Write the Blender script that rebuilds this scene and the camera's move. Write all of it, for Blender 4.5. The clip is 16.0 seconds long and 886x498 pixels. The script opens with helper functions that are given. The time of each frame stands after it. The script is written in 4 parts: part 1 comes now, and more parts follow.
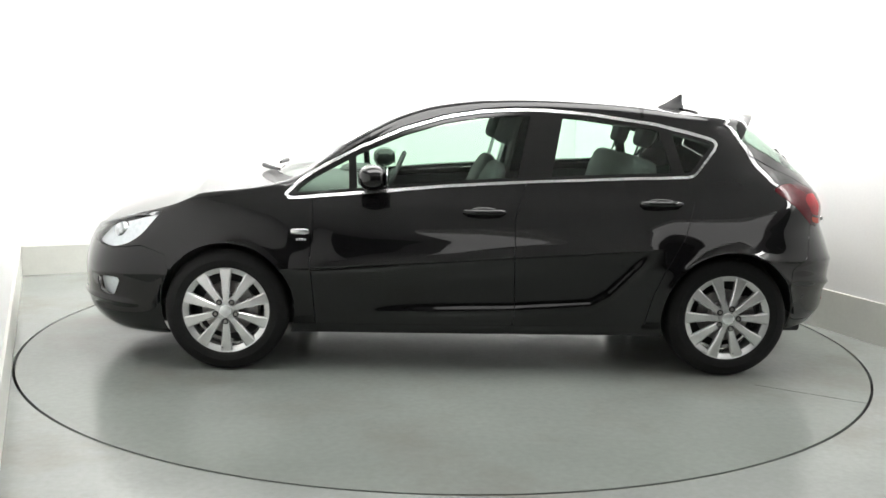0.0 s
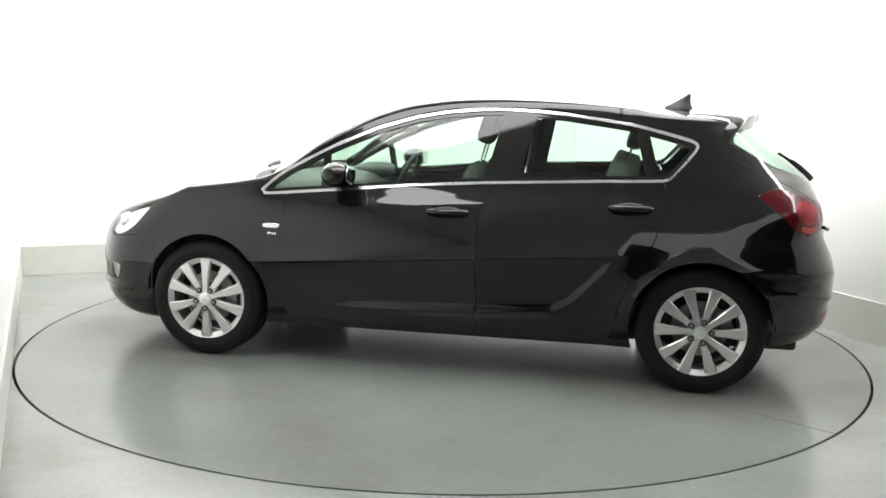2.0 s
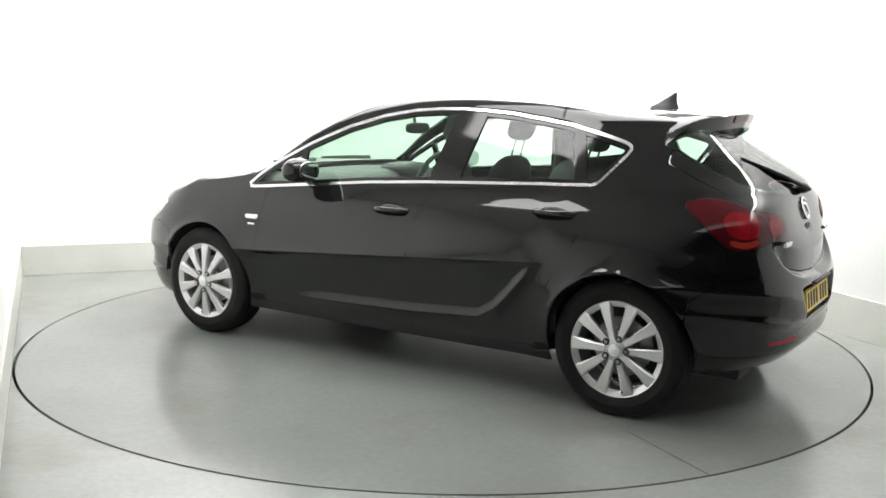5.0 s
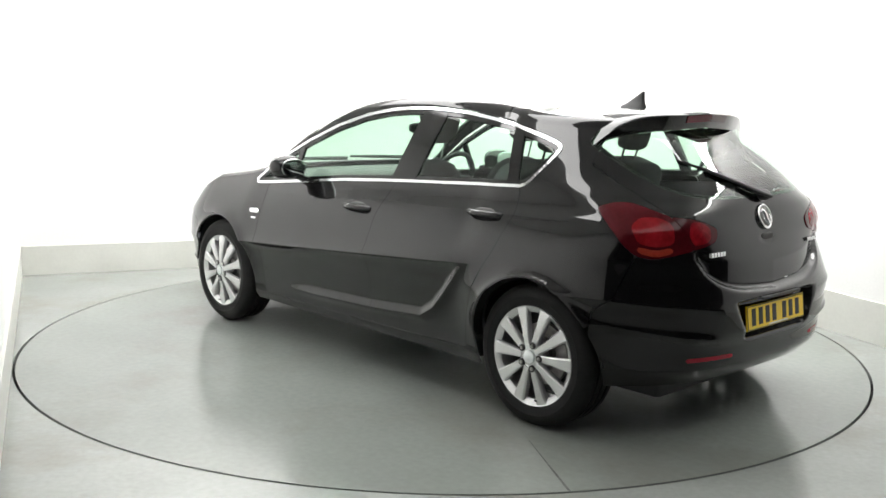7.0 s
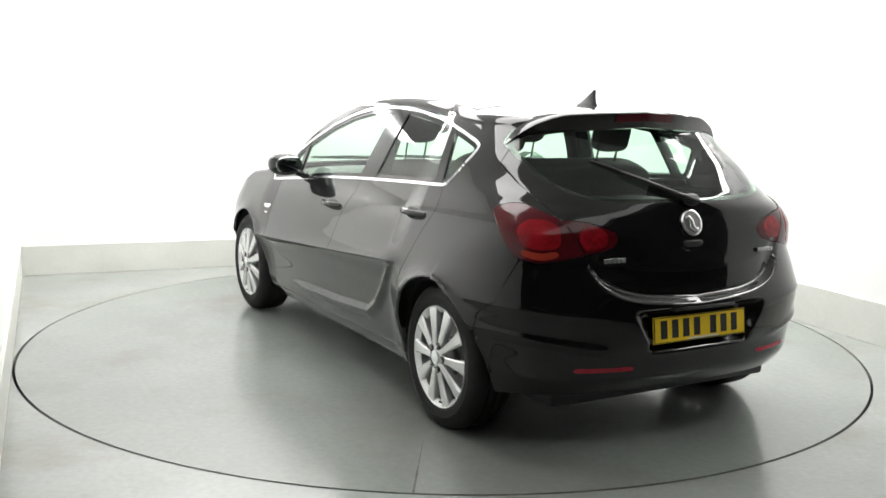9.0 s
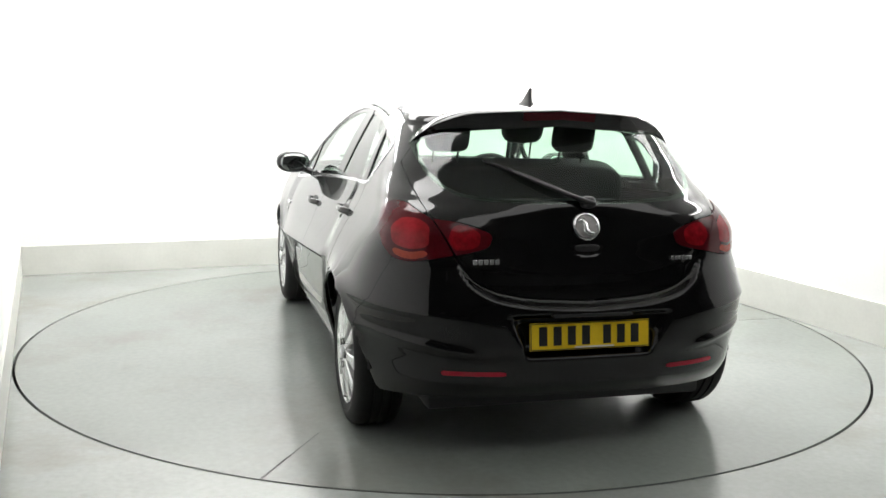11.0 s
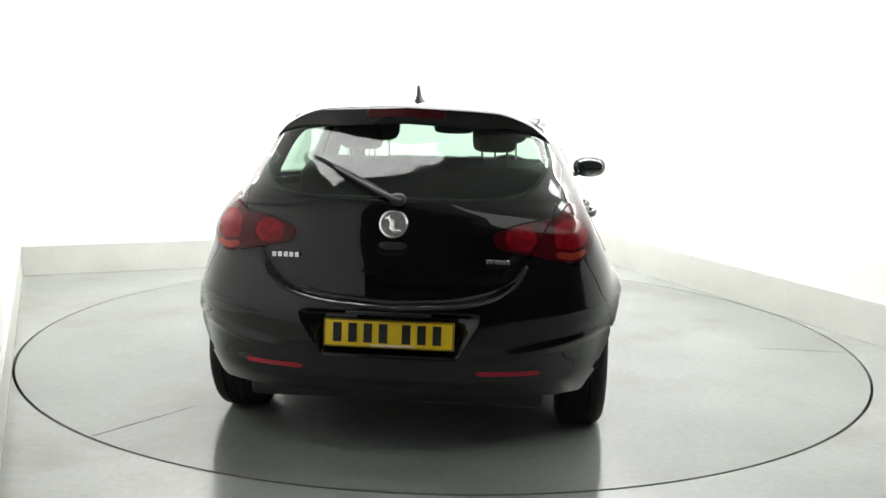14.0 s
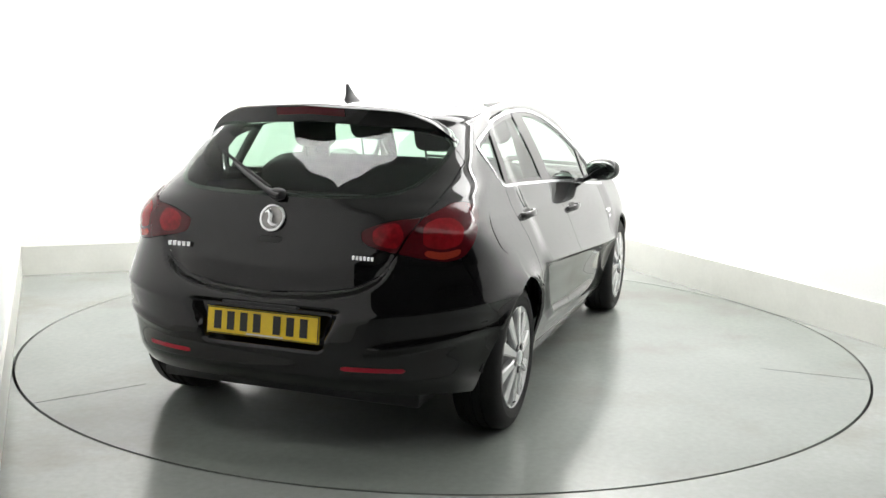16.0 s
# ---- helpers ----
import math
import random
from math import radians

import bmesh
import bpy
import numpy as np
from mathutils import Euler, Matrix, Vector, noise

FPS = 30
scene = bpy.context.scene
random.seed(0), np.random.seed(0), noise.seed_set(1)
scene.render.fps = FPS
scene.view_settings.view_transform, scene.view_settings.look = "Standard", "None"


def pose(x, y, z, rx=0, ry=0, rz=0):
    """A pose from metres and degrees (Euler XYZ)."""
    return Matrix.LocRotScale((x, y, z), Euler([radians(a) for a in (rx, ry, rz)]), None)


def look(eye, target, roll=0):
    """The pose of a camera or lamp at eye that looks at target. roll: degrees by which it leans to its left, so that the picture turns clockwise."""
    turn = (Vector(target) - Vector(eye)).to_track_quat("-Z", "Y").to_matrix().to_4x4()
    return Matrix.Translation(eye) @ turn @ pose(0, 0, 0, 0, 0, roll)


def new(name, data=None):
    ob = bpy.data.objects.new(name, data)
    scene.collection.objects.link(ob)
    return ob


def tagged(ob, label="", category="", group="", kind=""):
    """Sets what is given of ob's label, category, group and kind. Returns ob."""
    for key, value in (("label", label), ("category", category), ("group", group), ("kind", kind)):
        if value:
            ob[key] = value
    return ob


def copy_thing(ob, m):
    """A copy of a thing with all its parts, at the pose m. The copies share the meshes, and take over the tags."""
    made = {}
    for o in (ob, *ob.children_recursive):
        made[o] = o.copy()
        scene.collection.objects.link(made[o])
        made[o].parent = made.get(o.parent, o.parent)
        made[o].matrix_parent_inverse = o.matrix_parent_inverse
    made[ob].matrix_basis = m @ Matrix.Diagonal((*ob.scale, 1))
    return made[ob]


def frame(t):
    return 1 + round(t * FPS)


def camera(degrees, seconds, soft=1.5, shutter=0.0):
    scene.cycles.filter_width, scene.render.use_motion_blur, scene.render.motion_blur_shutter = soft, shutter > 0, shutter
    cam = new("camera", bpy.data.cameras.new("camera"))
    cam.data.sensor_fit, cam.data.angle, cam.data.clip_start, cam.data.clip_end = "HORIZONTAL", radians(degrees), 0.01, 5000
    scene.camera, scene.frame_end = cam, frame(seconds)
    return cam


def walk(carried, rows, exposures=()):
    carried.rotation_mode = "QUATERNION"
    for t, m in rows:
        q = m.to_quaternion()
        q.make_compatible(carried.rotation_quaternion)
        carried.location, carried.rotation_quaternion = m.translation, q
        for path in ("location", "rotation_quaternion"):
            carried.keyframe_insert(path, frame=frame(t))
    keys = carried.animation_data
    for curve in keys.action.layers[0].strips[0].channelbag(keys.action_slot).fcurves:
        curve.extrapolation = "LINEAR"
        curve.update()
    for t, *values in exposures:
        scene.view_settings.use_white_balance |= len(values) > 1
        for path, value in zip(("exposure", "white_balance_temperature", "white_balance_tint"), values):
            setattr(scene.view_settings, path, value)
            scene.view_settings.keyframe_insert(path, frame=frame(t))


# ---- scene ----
# ---- camera: stands still just outside the booth's open end ----
cam = camera(49.917, 16.0, soft=1.5)
EYE = Vector((0.0, -5.8455, 1.463))
AIM = EYE + Vector((-0.00241, 0.98773, -0.15614)) * 5.0
CAMERA = look(EYE, AIM, 1.297)
walk(cam, [(0.0, CAMERA), (16.0, CAMERA)], [(0.0, 0.0), (16.0, 0.0)])

# turntable's heading, seconds and degrees; the car stands a little behind its axis
TURN = [(0.0, 181.9), (2.0, 168.5), (4.0, 155.0), (6.5, 137.1), (9.0, 119.7),
        (11.5, 102.2), (14.0, 84.5), (16.0, 70.5)]
CAR_SHIFT = (-0.157, 0.005)
BOOTH = 22.8          # the booth's turn against the camera, degrees
DISC_R = 2.466

# ---- world and light: no daylight, assumed soft boxes above ----
world = bpy.data.worlds.new("world")
world.use_nodes = True
scene.world = world
world.node_tree.nodes["Background"].inputs["Color"].default_value = (0.5, 0.55, 0.6, 1)
world.node_tree.nodes["Background"].inputs["Strength"].default_value = 0.03


# ---- materials ----
def material(name, color, rough=0.5, metal=0.0, grain=0.0, scale=20.0, bump=0.0, coat=0.0,
             stain=0.0, stain_scale=1.5, spec=0.5, rough_var=0.0, stretch=(1, 1, 1), dirt=None):
    """A procedural surface: base colour varied at two scales, roughness wear and fine relief."""
    m = bpy.data.materials.new(name)
    m.use_nodes = True
    nt = m.node_tree
    b = nt.nodes["Principled BSDF"]
    b.inputs["Roughness"].default_value = rough
    b.inputs["Metallic"].default_value = metal
    b.inputs["Specular IOR Level"].default_value = spec
    b.inputs["Coat Weight"].default_value = coat
    b.inputs["Coat Roughness"].default_value = 0.03
    b.inputs["Base Color"].default_value = (*color, 1)
    if grain or stain or bump or rough_var:
        tc = nt.nodes.new("ShaderNodeTexCoord")
        mp = nt.nodes.new("ShaderNodeMapping")
        mp.inputs["Scale"].default_value = stretch
        nt.links.new(tc.outputs["Object"], mp.inputs["Vector"])
        fine = nt.nodes.new("ShaderNodeTexNoise")
        fine.inputs["Scale"].default_value = scale
        fine.inputs["Detail"].default_value = 6
        big = nt.nodes.new("ShaderNodeTexNoise")
        big.inputs["Scale"].default_value = stain_scale
        big.inputs["Detail"].default_value = 4
        for n in (fine, big):
            nt.links.new(mp.outputs["Vector"], n.inputs["Vector"])

        def spread(node, amount):
            r = nt.nodes.new("ShaderNodeMapRange")
            r.inputs["From Min"].default_value, r.inputs["From Max"].default_value = 0.3, 0.7
            r.inputs["To Min"].default_value, r.inputs["To Max"].default_value = 1 - amount, 1 + amount
            nt.links.new(node.outputs["Fac"], r.inputs["Value"])
            return r
        a, c = spread(fine, grain), spread(big, stain)
        mul = nt.nodes.new("ShaderNodeMath")
        mul.operation = "MULTIPLY"
        nt.links.new(a.outputs[0], mul.inputs[0])
        nt.links.new(c.outputs[0], mul.inputs[1])
        mix = nt.nodes.new("ShaderNodeVectorMath")
        mix.operation = "SCALE"
        mix.inputs[0].default_value = color
        nt.links.new(mul.outputs[0], mix.inputs["Scale"])
        nt.links.new(mix.outputs[0], b.inputs["Base Color"])
        if dirt:
            # brownish trodden-in patches with a shape of their own
            pat = nt.nodes.new("ShaderNodeTexNoise")
            pat.inputs["Scale"].default_value = 0.75
            pat.inputs["Detail"].default_value = 8
            pat.inputs["Roughness"].default_value = 0.65
            nt.links.new(mp.outputs["Vector"], pat.inputs["Vector"])
            amt = nt.nodes.new("ShaderNodeMapRange")
            amt.inputs["From Min"].default_value, amt.inputs["From Max"].default_value = 0.50, 0.72
            amt.inputs["To Max"].default_value = 0.8
            nt.links.new(pat.outputs["Fac"], amt.inputs["Value"])
            mc = nt.nodes.new("ShaderNodeMix")
            mc.data_type = "RGBA"
            nt.links.new(amt.outputs[0], mc.inputs["Factor"])
            nt.links.new(mix.outputs[0], mc.inputs[6])
            mc.inputs[7].default_value = (*dirt, 1)
            nt.links.new(mc.outputs[2], b.inputs["Base Color"])
        if rough_var:
            rv = spread(big, rough_var)
            rm = nt.nodes.new("ShaderNodeMath")
            rm.operation = "MULTIPLY"
            rm.inputs[1].default_value = rough
            nt.links.new(rv.outputs[0], rm.inputs[0])
            nt.links.new(rm.outputs[0], b.inputs["Roughness"])
        if bump:
            bp = nt.nodes.new("ShaderNodeBump")
            bp.inputs["Strength"].default_value = 1.0
            bp.inputs["Distance"].default_value = bump
            nt.links.new(fine.outputs["Fac"], bp.inputs["Height"])
            nt.links.new(bp.outputs["Normal"], b.inputs["Normal"])
    return m


def glass(name, tint, gloss=1.0):
    """A thin tinted pane: clear through, with a surface reflection."""
    m = bpy.data.materials.new(name)
    m.use_nodes = True
    nt = m.node_tree
    nt.nodes.clear()
    out = nt.nodes.new("ShaderNodeOutputMaterial")
    tr = nt.nodes.new("ShaderNodeBsdfTransparent")
    tr.inputs["Color"].default_value = (*tint, 1)
    gl = nt.nodes.new("ShaderNodeBsdfGlossy")
    gl.inputs["Roughness"].default_value = 0.02
    gl.inputs["Color"].default_value = (gloss, gloss, gloss, 1)
    lw = nt.nodes.new("ShaderNodeLayerWeight")
    lw.inputs["Blend"].default_value = 0.5
    pw = nt.nodes.new("ShaderNodeMath")
    pw.operation = "POWER"
    pw.inputs[1].default_value = 5.0
    fr = nt.nodes.new("ShaderNodeMath")
    fr.operation = "MULTIPLY_ADD"
    fr.inputs[1].default_value, fr.inputs[2].default_value = 0.9, 0.04
    nt.links.new(lw.outputs["Facing"], pw.inputs[0])
    nt.links.new(pw.outputs[0], fr.inputs[0])
    mx = nt.nodes.new("ShaderNodeMixShader")
    nt.links.new(fr.outputs[0], mx.inputs[0])
    nt.links.new(tr.outputs[0], mx.inputs[1])
    nt.links.new(gl.outputs[0], mx.inputs[2])
    nt.links.new(mx.outputs[0], out.inputs["Surface"])
    return m


def glowing(name, color, strength):
    m = bpy.data.materials.new(name)
    m.use_nodes = True
    b = m.node_tree.nodes["Principled BSDF"]
    b.inputs["Base Color"].default_value = (0.8, 0.8, 0.8, 1)
    b.inputs["Emission Color"].default_value = (*color, 1)
    b.inputs["Emission Strength"].default_value = strength
    return m


M_WALL = material("white_wall_paint", (0.85, 0.85, 0.842), 0.6, grain=0.015, scale=60, bump=0.0006, stain=0.02)
M_BOARD = material("cream_kickboard_paint", (0.63, 0.635, 0.595), 0.5, grain=0.02, scale=40, stain=0.05, stain_scale=3, bump=0.0006)
M_FLOOR = material("grey_green_floor_paint", (0.278, 0.294, 0.281), 0.20, grain=0.05, scale=35, stain=0.09,
                   stain_scale=1.3, rough_var=0.06, bump=0.0002, spec=0.6, dirt=(0.205, 0.185, 0.150))
M_DISC = material("grey_green_turntable_paint", (0.228, 0.249, 0.230), 0.18, grain=0.05, scale=30, stain=0.08,
                  stain_scale=1.1, rough_var=0.06, bump=0.0002, spec=0.6, dirt=(0.180, 0.172, 0.148))
M_GAP = material("dark_gap", (0.012, 0.012, 0.012), 0.8, grain=0.2)
M_HALL = material("unseen_hall_grey", (0.45, 0.45, 0.44), 0.7, grain=0.1, stain=0.1)
M_PAINT = material("black_car_paint", (0.0040, 0.0038, 0.0042), 0.30, grain=0.12, scale=900, coat=1.0, spec=0.04)
M_GLOSSBLACK = material("gloss_black_trim", (0.006, 0.006, 0.006), 0.08, grain=0.05)
M_PLASTIC = material("black_textured_plastic", (0.014, 0.014, 0.015), 0.5, grain=0.2, scale=300, bump=0.0003)
M_RUBBER = material("tyre_rubber", (0.009, 0.009, 0.009), 0.65, spec=0.25, grain=0.2, scale=120, bump=0.0004, stain=0.2, stain_scale=6)
M_CHROME = material("polished_chrome", (0.86, 0.87, 0.88), 0.20, metal=1.0, grain=0.02)
M_ALLOY = material("silver_alloy", (0.74, 0.745, 0.75), 0.27, metal=0.65, grain=0.03, scale=200, spec=0.6)
M_STEEL = material("brake_steel", (0.32, 0.31, 0.30), 0.38, metal=0.9, grain=0.15, scale=60, stretch=(1, 1, 1))
M_FABRIC = material("dark_seat_cloth", (0.055, 0.055, 0.058), 0.9, grain=0.10, scale=90, bump=0.0002)
M_TRIM = material("dark_interior_plastic", (0.026, 0.026, 0.028), 0.55, grain=0.15, scale=200, bump=0.0003)
M_LINING = material("grey_roof_lining", (0.30, 0.30, 0.29), 0.9, grain=0.1, scale=200)
M_GLASS = glass("green_tinted_glass", (0.70, 0.85, 0.75))
M_LENS = glass("clear_lamp_lens", (0.92, 0.94, 0.95))
M_RED = material("red_lamp_lens", (0.27, 0.008, 0.014), 0.14, grain=0.12, scale=60, coat=0.1, stain=0.25, stain_scale=12, spec=0.25)
M_HALLRED = material("dark_red_lamp_lens", (0.075, 0.004, 0.008), 0.12, grain=0.12, scale=60, coat=0.1, spec=0.3)
M_MIDRED = material("mid_red_lamp_lens", (0.24, 0.006, 0.012), 0.14, grain=0.15, scale=60, coat=0.1, stain=0.3, stain_scale=15, spec=0.25)
M_ORANGE = material("amber_lamp_lens", (0.36, 0.040, 0.022), 0.15, grain=0.1, scale=60, coat=0.1, spec=0.25)
M_LAMPIN = material("lamp_reflector", (0.82, 0.84, 0.85), 0.32, metal=0.7, grain=0.1, scale=40)
M_YELLOW = material("yellow_plate", (0.86, 0.60, 0.020), 0.35, grain=0.03, scale=80)
# plain black for print and small parts, also painted shade in recesses
M_INK_SHADE = material("black_ink_and_shade", (0.012, 0.012, 0.012), 0.5, grain=0.1)
M_WHITE = material("white_print", (0.70, 0.70, 0.68), 0.5, grain=0.03)
M_MIRROR = material("mirror_glass", (0.42, 0.45, 0.44), 0.02, metal=1.0)
M_TUBE = glowing("light_diffuser", (1.0, 0.99, 0.972), 21.0)
M_TUBE_BACK = glowing("bright_light_diffuser", (1.0, 0.99, 0.972), 24.0)
M_FILL_FRONT = glowing("front_fill_diffuser", (1.0, 0.99, 0.972), 1.5)
M_FILL_TOP = glowing("added_fill_diffuser", (1.0, 0.99, 0.972), 8.5)
M_REFLECTOR = material("dark_red_reflector", (0.34, 0.008, 0.022), 0.15, grain=0.1, scale=300)


# ---- mesh helpers ----
def link_mesh(name, bm, mat, parent=None, label="", smooth=None):
    me = bpy.data.meshes.new(name)
    bmesh.ops.recalc_face_normals(bm, faces=bm.faces)
    bm.to_mesh(me)
    bm.free()
    if smooth is not None:
        me.shade_smooth()
        if smooth > 0:
            me.set_sharp_from_angle(angle=radians(smooth))
    me.materials.append(mat)
    ob = new(name, me)
    if parent is not None:
        ob.parent = parent
    if label:
        ob["label"] = label
    return ob


def part(name, bm, mat, parent, label="", smooth=40):
    return link_mesh(name, bm, mat, parent, label, smooth)


def box_bm(lo, hi, bevel=0.0, bm=None, m=None, segs=2):
    bm = bm or bmesh.new()
    made = bmesh.ops.create_cube(bm, size=1)["verts"]
    for v in made:
        v.co = Vector((lo[i] + (v.co[i] + 0.5) * (hi[i] - lo[i]) for i in range(3)))
    if bevel:
        es = list({e for v in made for e in v.link_edges})
        out = bmesh.ops.bevel(bm, geom=es, offset=bevel, segments=segs, affect="EDGES", profile=0.5)
        made = list({v for f in out["faces"] for v in f.verts} | {v for v in made if v.is_valid})
    if m is not None:
        for v in made:
            v.co = m @ v.co
    return bm


def lathe_bm(profile, n=64, axis="y", bm=None, m=None, closed=False):
    """Turn (radius, along) pairs round an axis."""
    bm = bm or bmesh.new()
    rings = []
    for r, h in profile:
        ring = []
        for i in range(n):
            a = 2 * math.pi * i / n
            p = Vector((r * math.cos(a), h, r * math.sin(a))) if axis == "y" else Vector((r * math.cos(a), r * math.sin(a), h))
            ring.append(bm.verts.new(m @ p if m else p))
        rings.append(ring)
    pairs = list(zip(rings, rings[1:])) + ([(rings[-1], rings[0])] if closed else [])
    for a, b in pairs:
        for i in range(n):
            bm.faces.new((a[i], a[(i + 1) % n], b[(i + 1) % n], b[i]))
    if not closed:
        for ring in (rings[0], rings[-1]):
            bm.faces.new(ring)
    return bm


def tube_bm(points, radius, n=10, bm=None, flat=1.0):
    """A rod along points, closed at both ends."""
    bm = bm or bmesh.new()
    pts = [Vector(p) for p in points]
    rings = []
    for i, p in enumerate(pts):
        d = (pts[min(i + 1, len(pts) - 1)] - pts[max(i - 1, 0)]).normalized()
        side = d.cross(Vector((0, 0, 1)) if abs(d.z) < 0.9 else Vector((1, 0, 0))).normalized()
        up = side.cross(d)
        r = radius[i] if isinstance(radius, (list, tuple)) else radius
        rings.append([bm.verts.new(p + side * r * math.cos(2 * math.pi * k / n) + up * r * flat * math.sin(2 * math.pi * k / n)) for k in range(n)])
    for a, b in zip(rings, rings[1:]):
        for k in range(n):
            bm.faces.new((a[k], a[(k + 1) % n], b[(k + 1) % n], b[k]))
    bm.faces.new(rings[0])
    bm.faces.new(rings[-1])
    return bm


def blob_bm(center, size, power=2.5, nu=28, nv=18, bm=None, m=None):
    """A rounded cushion: a superellipsoid with half sizes."""
    bm = bm or bmesh.new()

    def e(c, p):
        return math.copysign(abs(c) ** (2 / p), c)
    rings = []
    for j in range(1, nv):
        b = -math.pi / 2 + math.pi * j / nv
        rings.append([(e(math.cos(b), power) * e(math.cos(2 * math.pi * i / nu), power),
                       e(math.cos(b), power) * e(math.sin(2 * math.pi * i / nu), power), e(math.sin(b), power)) for i in range(nu)])

    def place(p):
        q = Vector((center[k] + p[k] * size[k] for k in range(3)))
        return bm.verts.new(m @ q if m else q)
    vs = [[place(p) for p in r] for r in rings]
    lo, hi = place((0, 0, -1)), place((0, 0, 1))
    for a, b in zip(vs, vs[1:]):
        for i in range(nu):
            bm.faces.new((a[i], a[(i + 1) % nu], b[(i + 1) % nu], b[i]))
    for i in range(nu):
        bm.faces.new((lo, vs[0][(i + 1) % nu], vs[0][i]))
        bm.faces.new((hi, vs[-1][i], vs[-1][(i + 1) % nu]))
    return bm


# ---- the booth ----
R_BOOTH = pose(0, 0, 0, 0, 0, BOOTH)
WALL_A, WALL_B, FRONT_B, TOP = 2.50, 2.745, -3.4, 2.62
CANOPY_B = -4.6        # the assumed, unseen ceiling reaches out beyond the side walls, for its reflection in the tailgate


def structure(name, bm, mat, label, m=R_BOOTH, smooth=None):
    ob = tagged(link_mesh(name, bm, mat, None, "", smooth), label, "wall" if "wall" in name else name.split("_")[0], kind="structure")
    ob.matrix_world = m
    return ob


structure("wall_north", box_bm((-WALL_A - 0.12, WALL_B, -0.1), (WALL_A + 0.12, WALL_B + 0.12, TOP)), M_WALL, "plain white painted back wall of the photo booth")
structure("wall_west", box_bm((-WALL_A - 0.12, FRONT_B, -0.1), (-WALL_A, WALL_B, TOP)), M_WALL, "plain white painted side wall of the photo booth")
structure("wall_east", box_bm((WALL_A, FRONT_B, -0.1), (WALL_A + 0.12, WALL_B, TOP)), M_WALL, "plain white painted side wall of the photo booth")
structure("ceiling", box_bm((-WALL_A - 0.12, CANOPY_B, TOP), (WALL_A + 0.12, WALL_B + 0.12, TOP + 0.1)), M_WALL, "assumed white painted booth ceiling above the turntable, out of view")
KICK = 0.236
structure("baseboard_north", box_bm((-WALL_A + 0.018, WALL_B - 0.018, 0), (WALL_A - 0.018, WALL_B, KICK), 0.003), M_BOARD, "cream painted kickboard along the white back wall")
structure("baseboard_west", box_bm((-WALL_A, FRONT_B, 0), (-WALL_A + 0.018, WALL_B, KICK), 0.003), M_BOARD, "cream painted kickboard along the white side wall")
structure("baseboard_east", box_bm((WALL_A - 0.018, FRONT_B, 0), (WALL_A, WALL_B, KICK + 0.03), 0.003), M_BOARD, "cream painted kickboard along the white side wall")


def floor_with_hole():
    bm = bmesh.new()
    n = 192
    r = DISC_R + 0.015
    inner, low, outer = [], [], []
    for i in range(n):
        a = 2 * math.pi * i / n
        c, s = math.cos(a), math.sin(a)
        k = 12.0 / max(abs(c), abs(s))
        inner.append(bm.verts.new((r * c, r * s, 0)))
        low.append(bm.verts.new((r * c, r * s, -0.06)))
        outer.append(bm.verts.new((k * c, k * s, 0)))
    for i in range(n):
        j = (i + 1) % n
        bm.faces.new((inner[i], outer[i], outer[j], inner[j]))
        bm.faces.new((low[i], inner[i], inner[j], low[j]))
    return bm


structure("floor", floor_with_hole(), M_FLOOR, "worn grey-green painted floor around the turntable", Matrix())
structure("floor_pit", box_bm((-2.7, -2.7, -0.12), (2.7, 2.7, -0.06)), M_GAP, "dark pit under the turntable", Matrix())
# assumed hall behind the camera, unseen; its pale grey lifts the car's reflections
for hall, lo, hi in (("wall_hall_south", (-12, -12, -0.1), (12, -11.8, 5)), ("wall_hall_west", (-12, -11.8, -0.1), (-11.8, 12, 5)),
                     ("wall_hall_east", (11.8, -11.8, -0.1), (12, 12, 5)), ("wall_hall_north", (-11.8, 11.8, -0.1), (11.8, 12, 5)),
                     ("ceiling_hall", (-12, -12, 5), (12, 12, 5.1))):
    structure(hall, box_bm(lo, hi), M_HALL, "plain pale grey wall of an assumed, unseen hall")


def soft_box(a, b, la, lb, glow=M_TUBE):
    """A ceiling light: a shallow tray with a glowing diffuser."""
    root = tagged(new("ceiling_light"), "long white soft box light assumed under the booth ceiling, out of view", "ceiling light", "booth lights")
    root.matrix_world = R_BOOTH @ pose(a, b, TOP)
    tray = box_bm((-la / 2, -lb / 2, -0.10), (la / 2, lb / 2, 0.0), 0.006)
    part("tray", tray, M_WALL, root, "white steel tray", 30)
    part("diffuser", box_bm((-la / 2 + 0.02, -lb / 2 + 0.02, -0.112), (la / 2 - 0.02, lb / 2 - 0.02, -0.098)), glow, root, "glowing diffuser", 30)


# all out of view: slim strips close to the walls, guessed from reflections, the brightest along the back, and broad
# dimmer panels over the car
soft_box(2.34, -0.40, 0.22, 5.8, M_TUBE)
soft_box(0.0, 2.45, 4.5, 0.30, M_TUBE_BACK)
# added faint panel, lifts the car's rear and its number plate
soft_box(0.2, -3.8, 3.4, 1.0, M_FILL_FRONT)
# added fill panels that keep up the overall light level
for b in (-1.0, 0.6):
    soft_box(0.0, b, 3.3, 0.9, M_FILL_TOP)


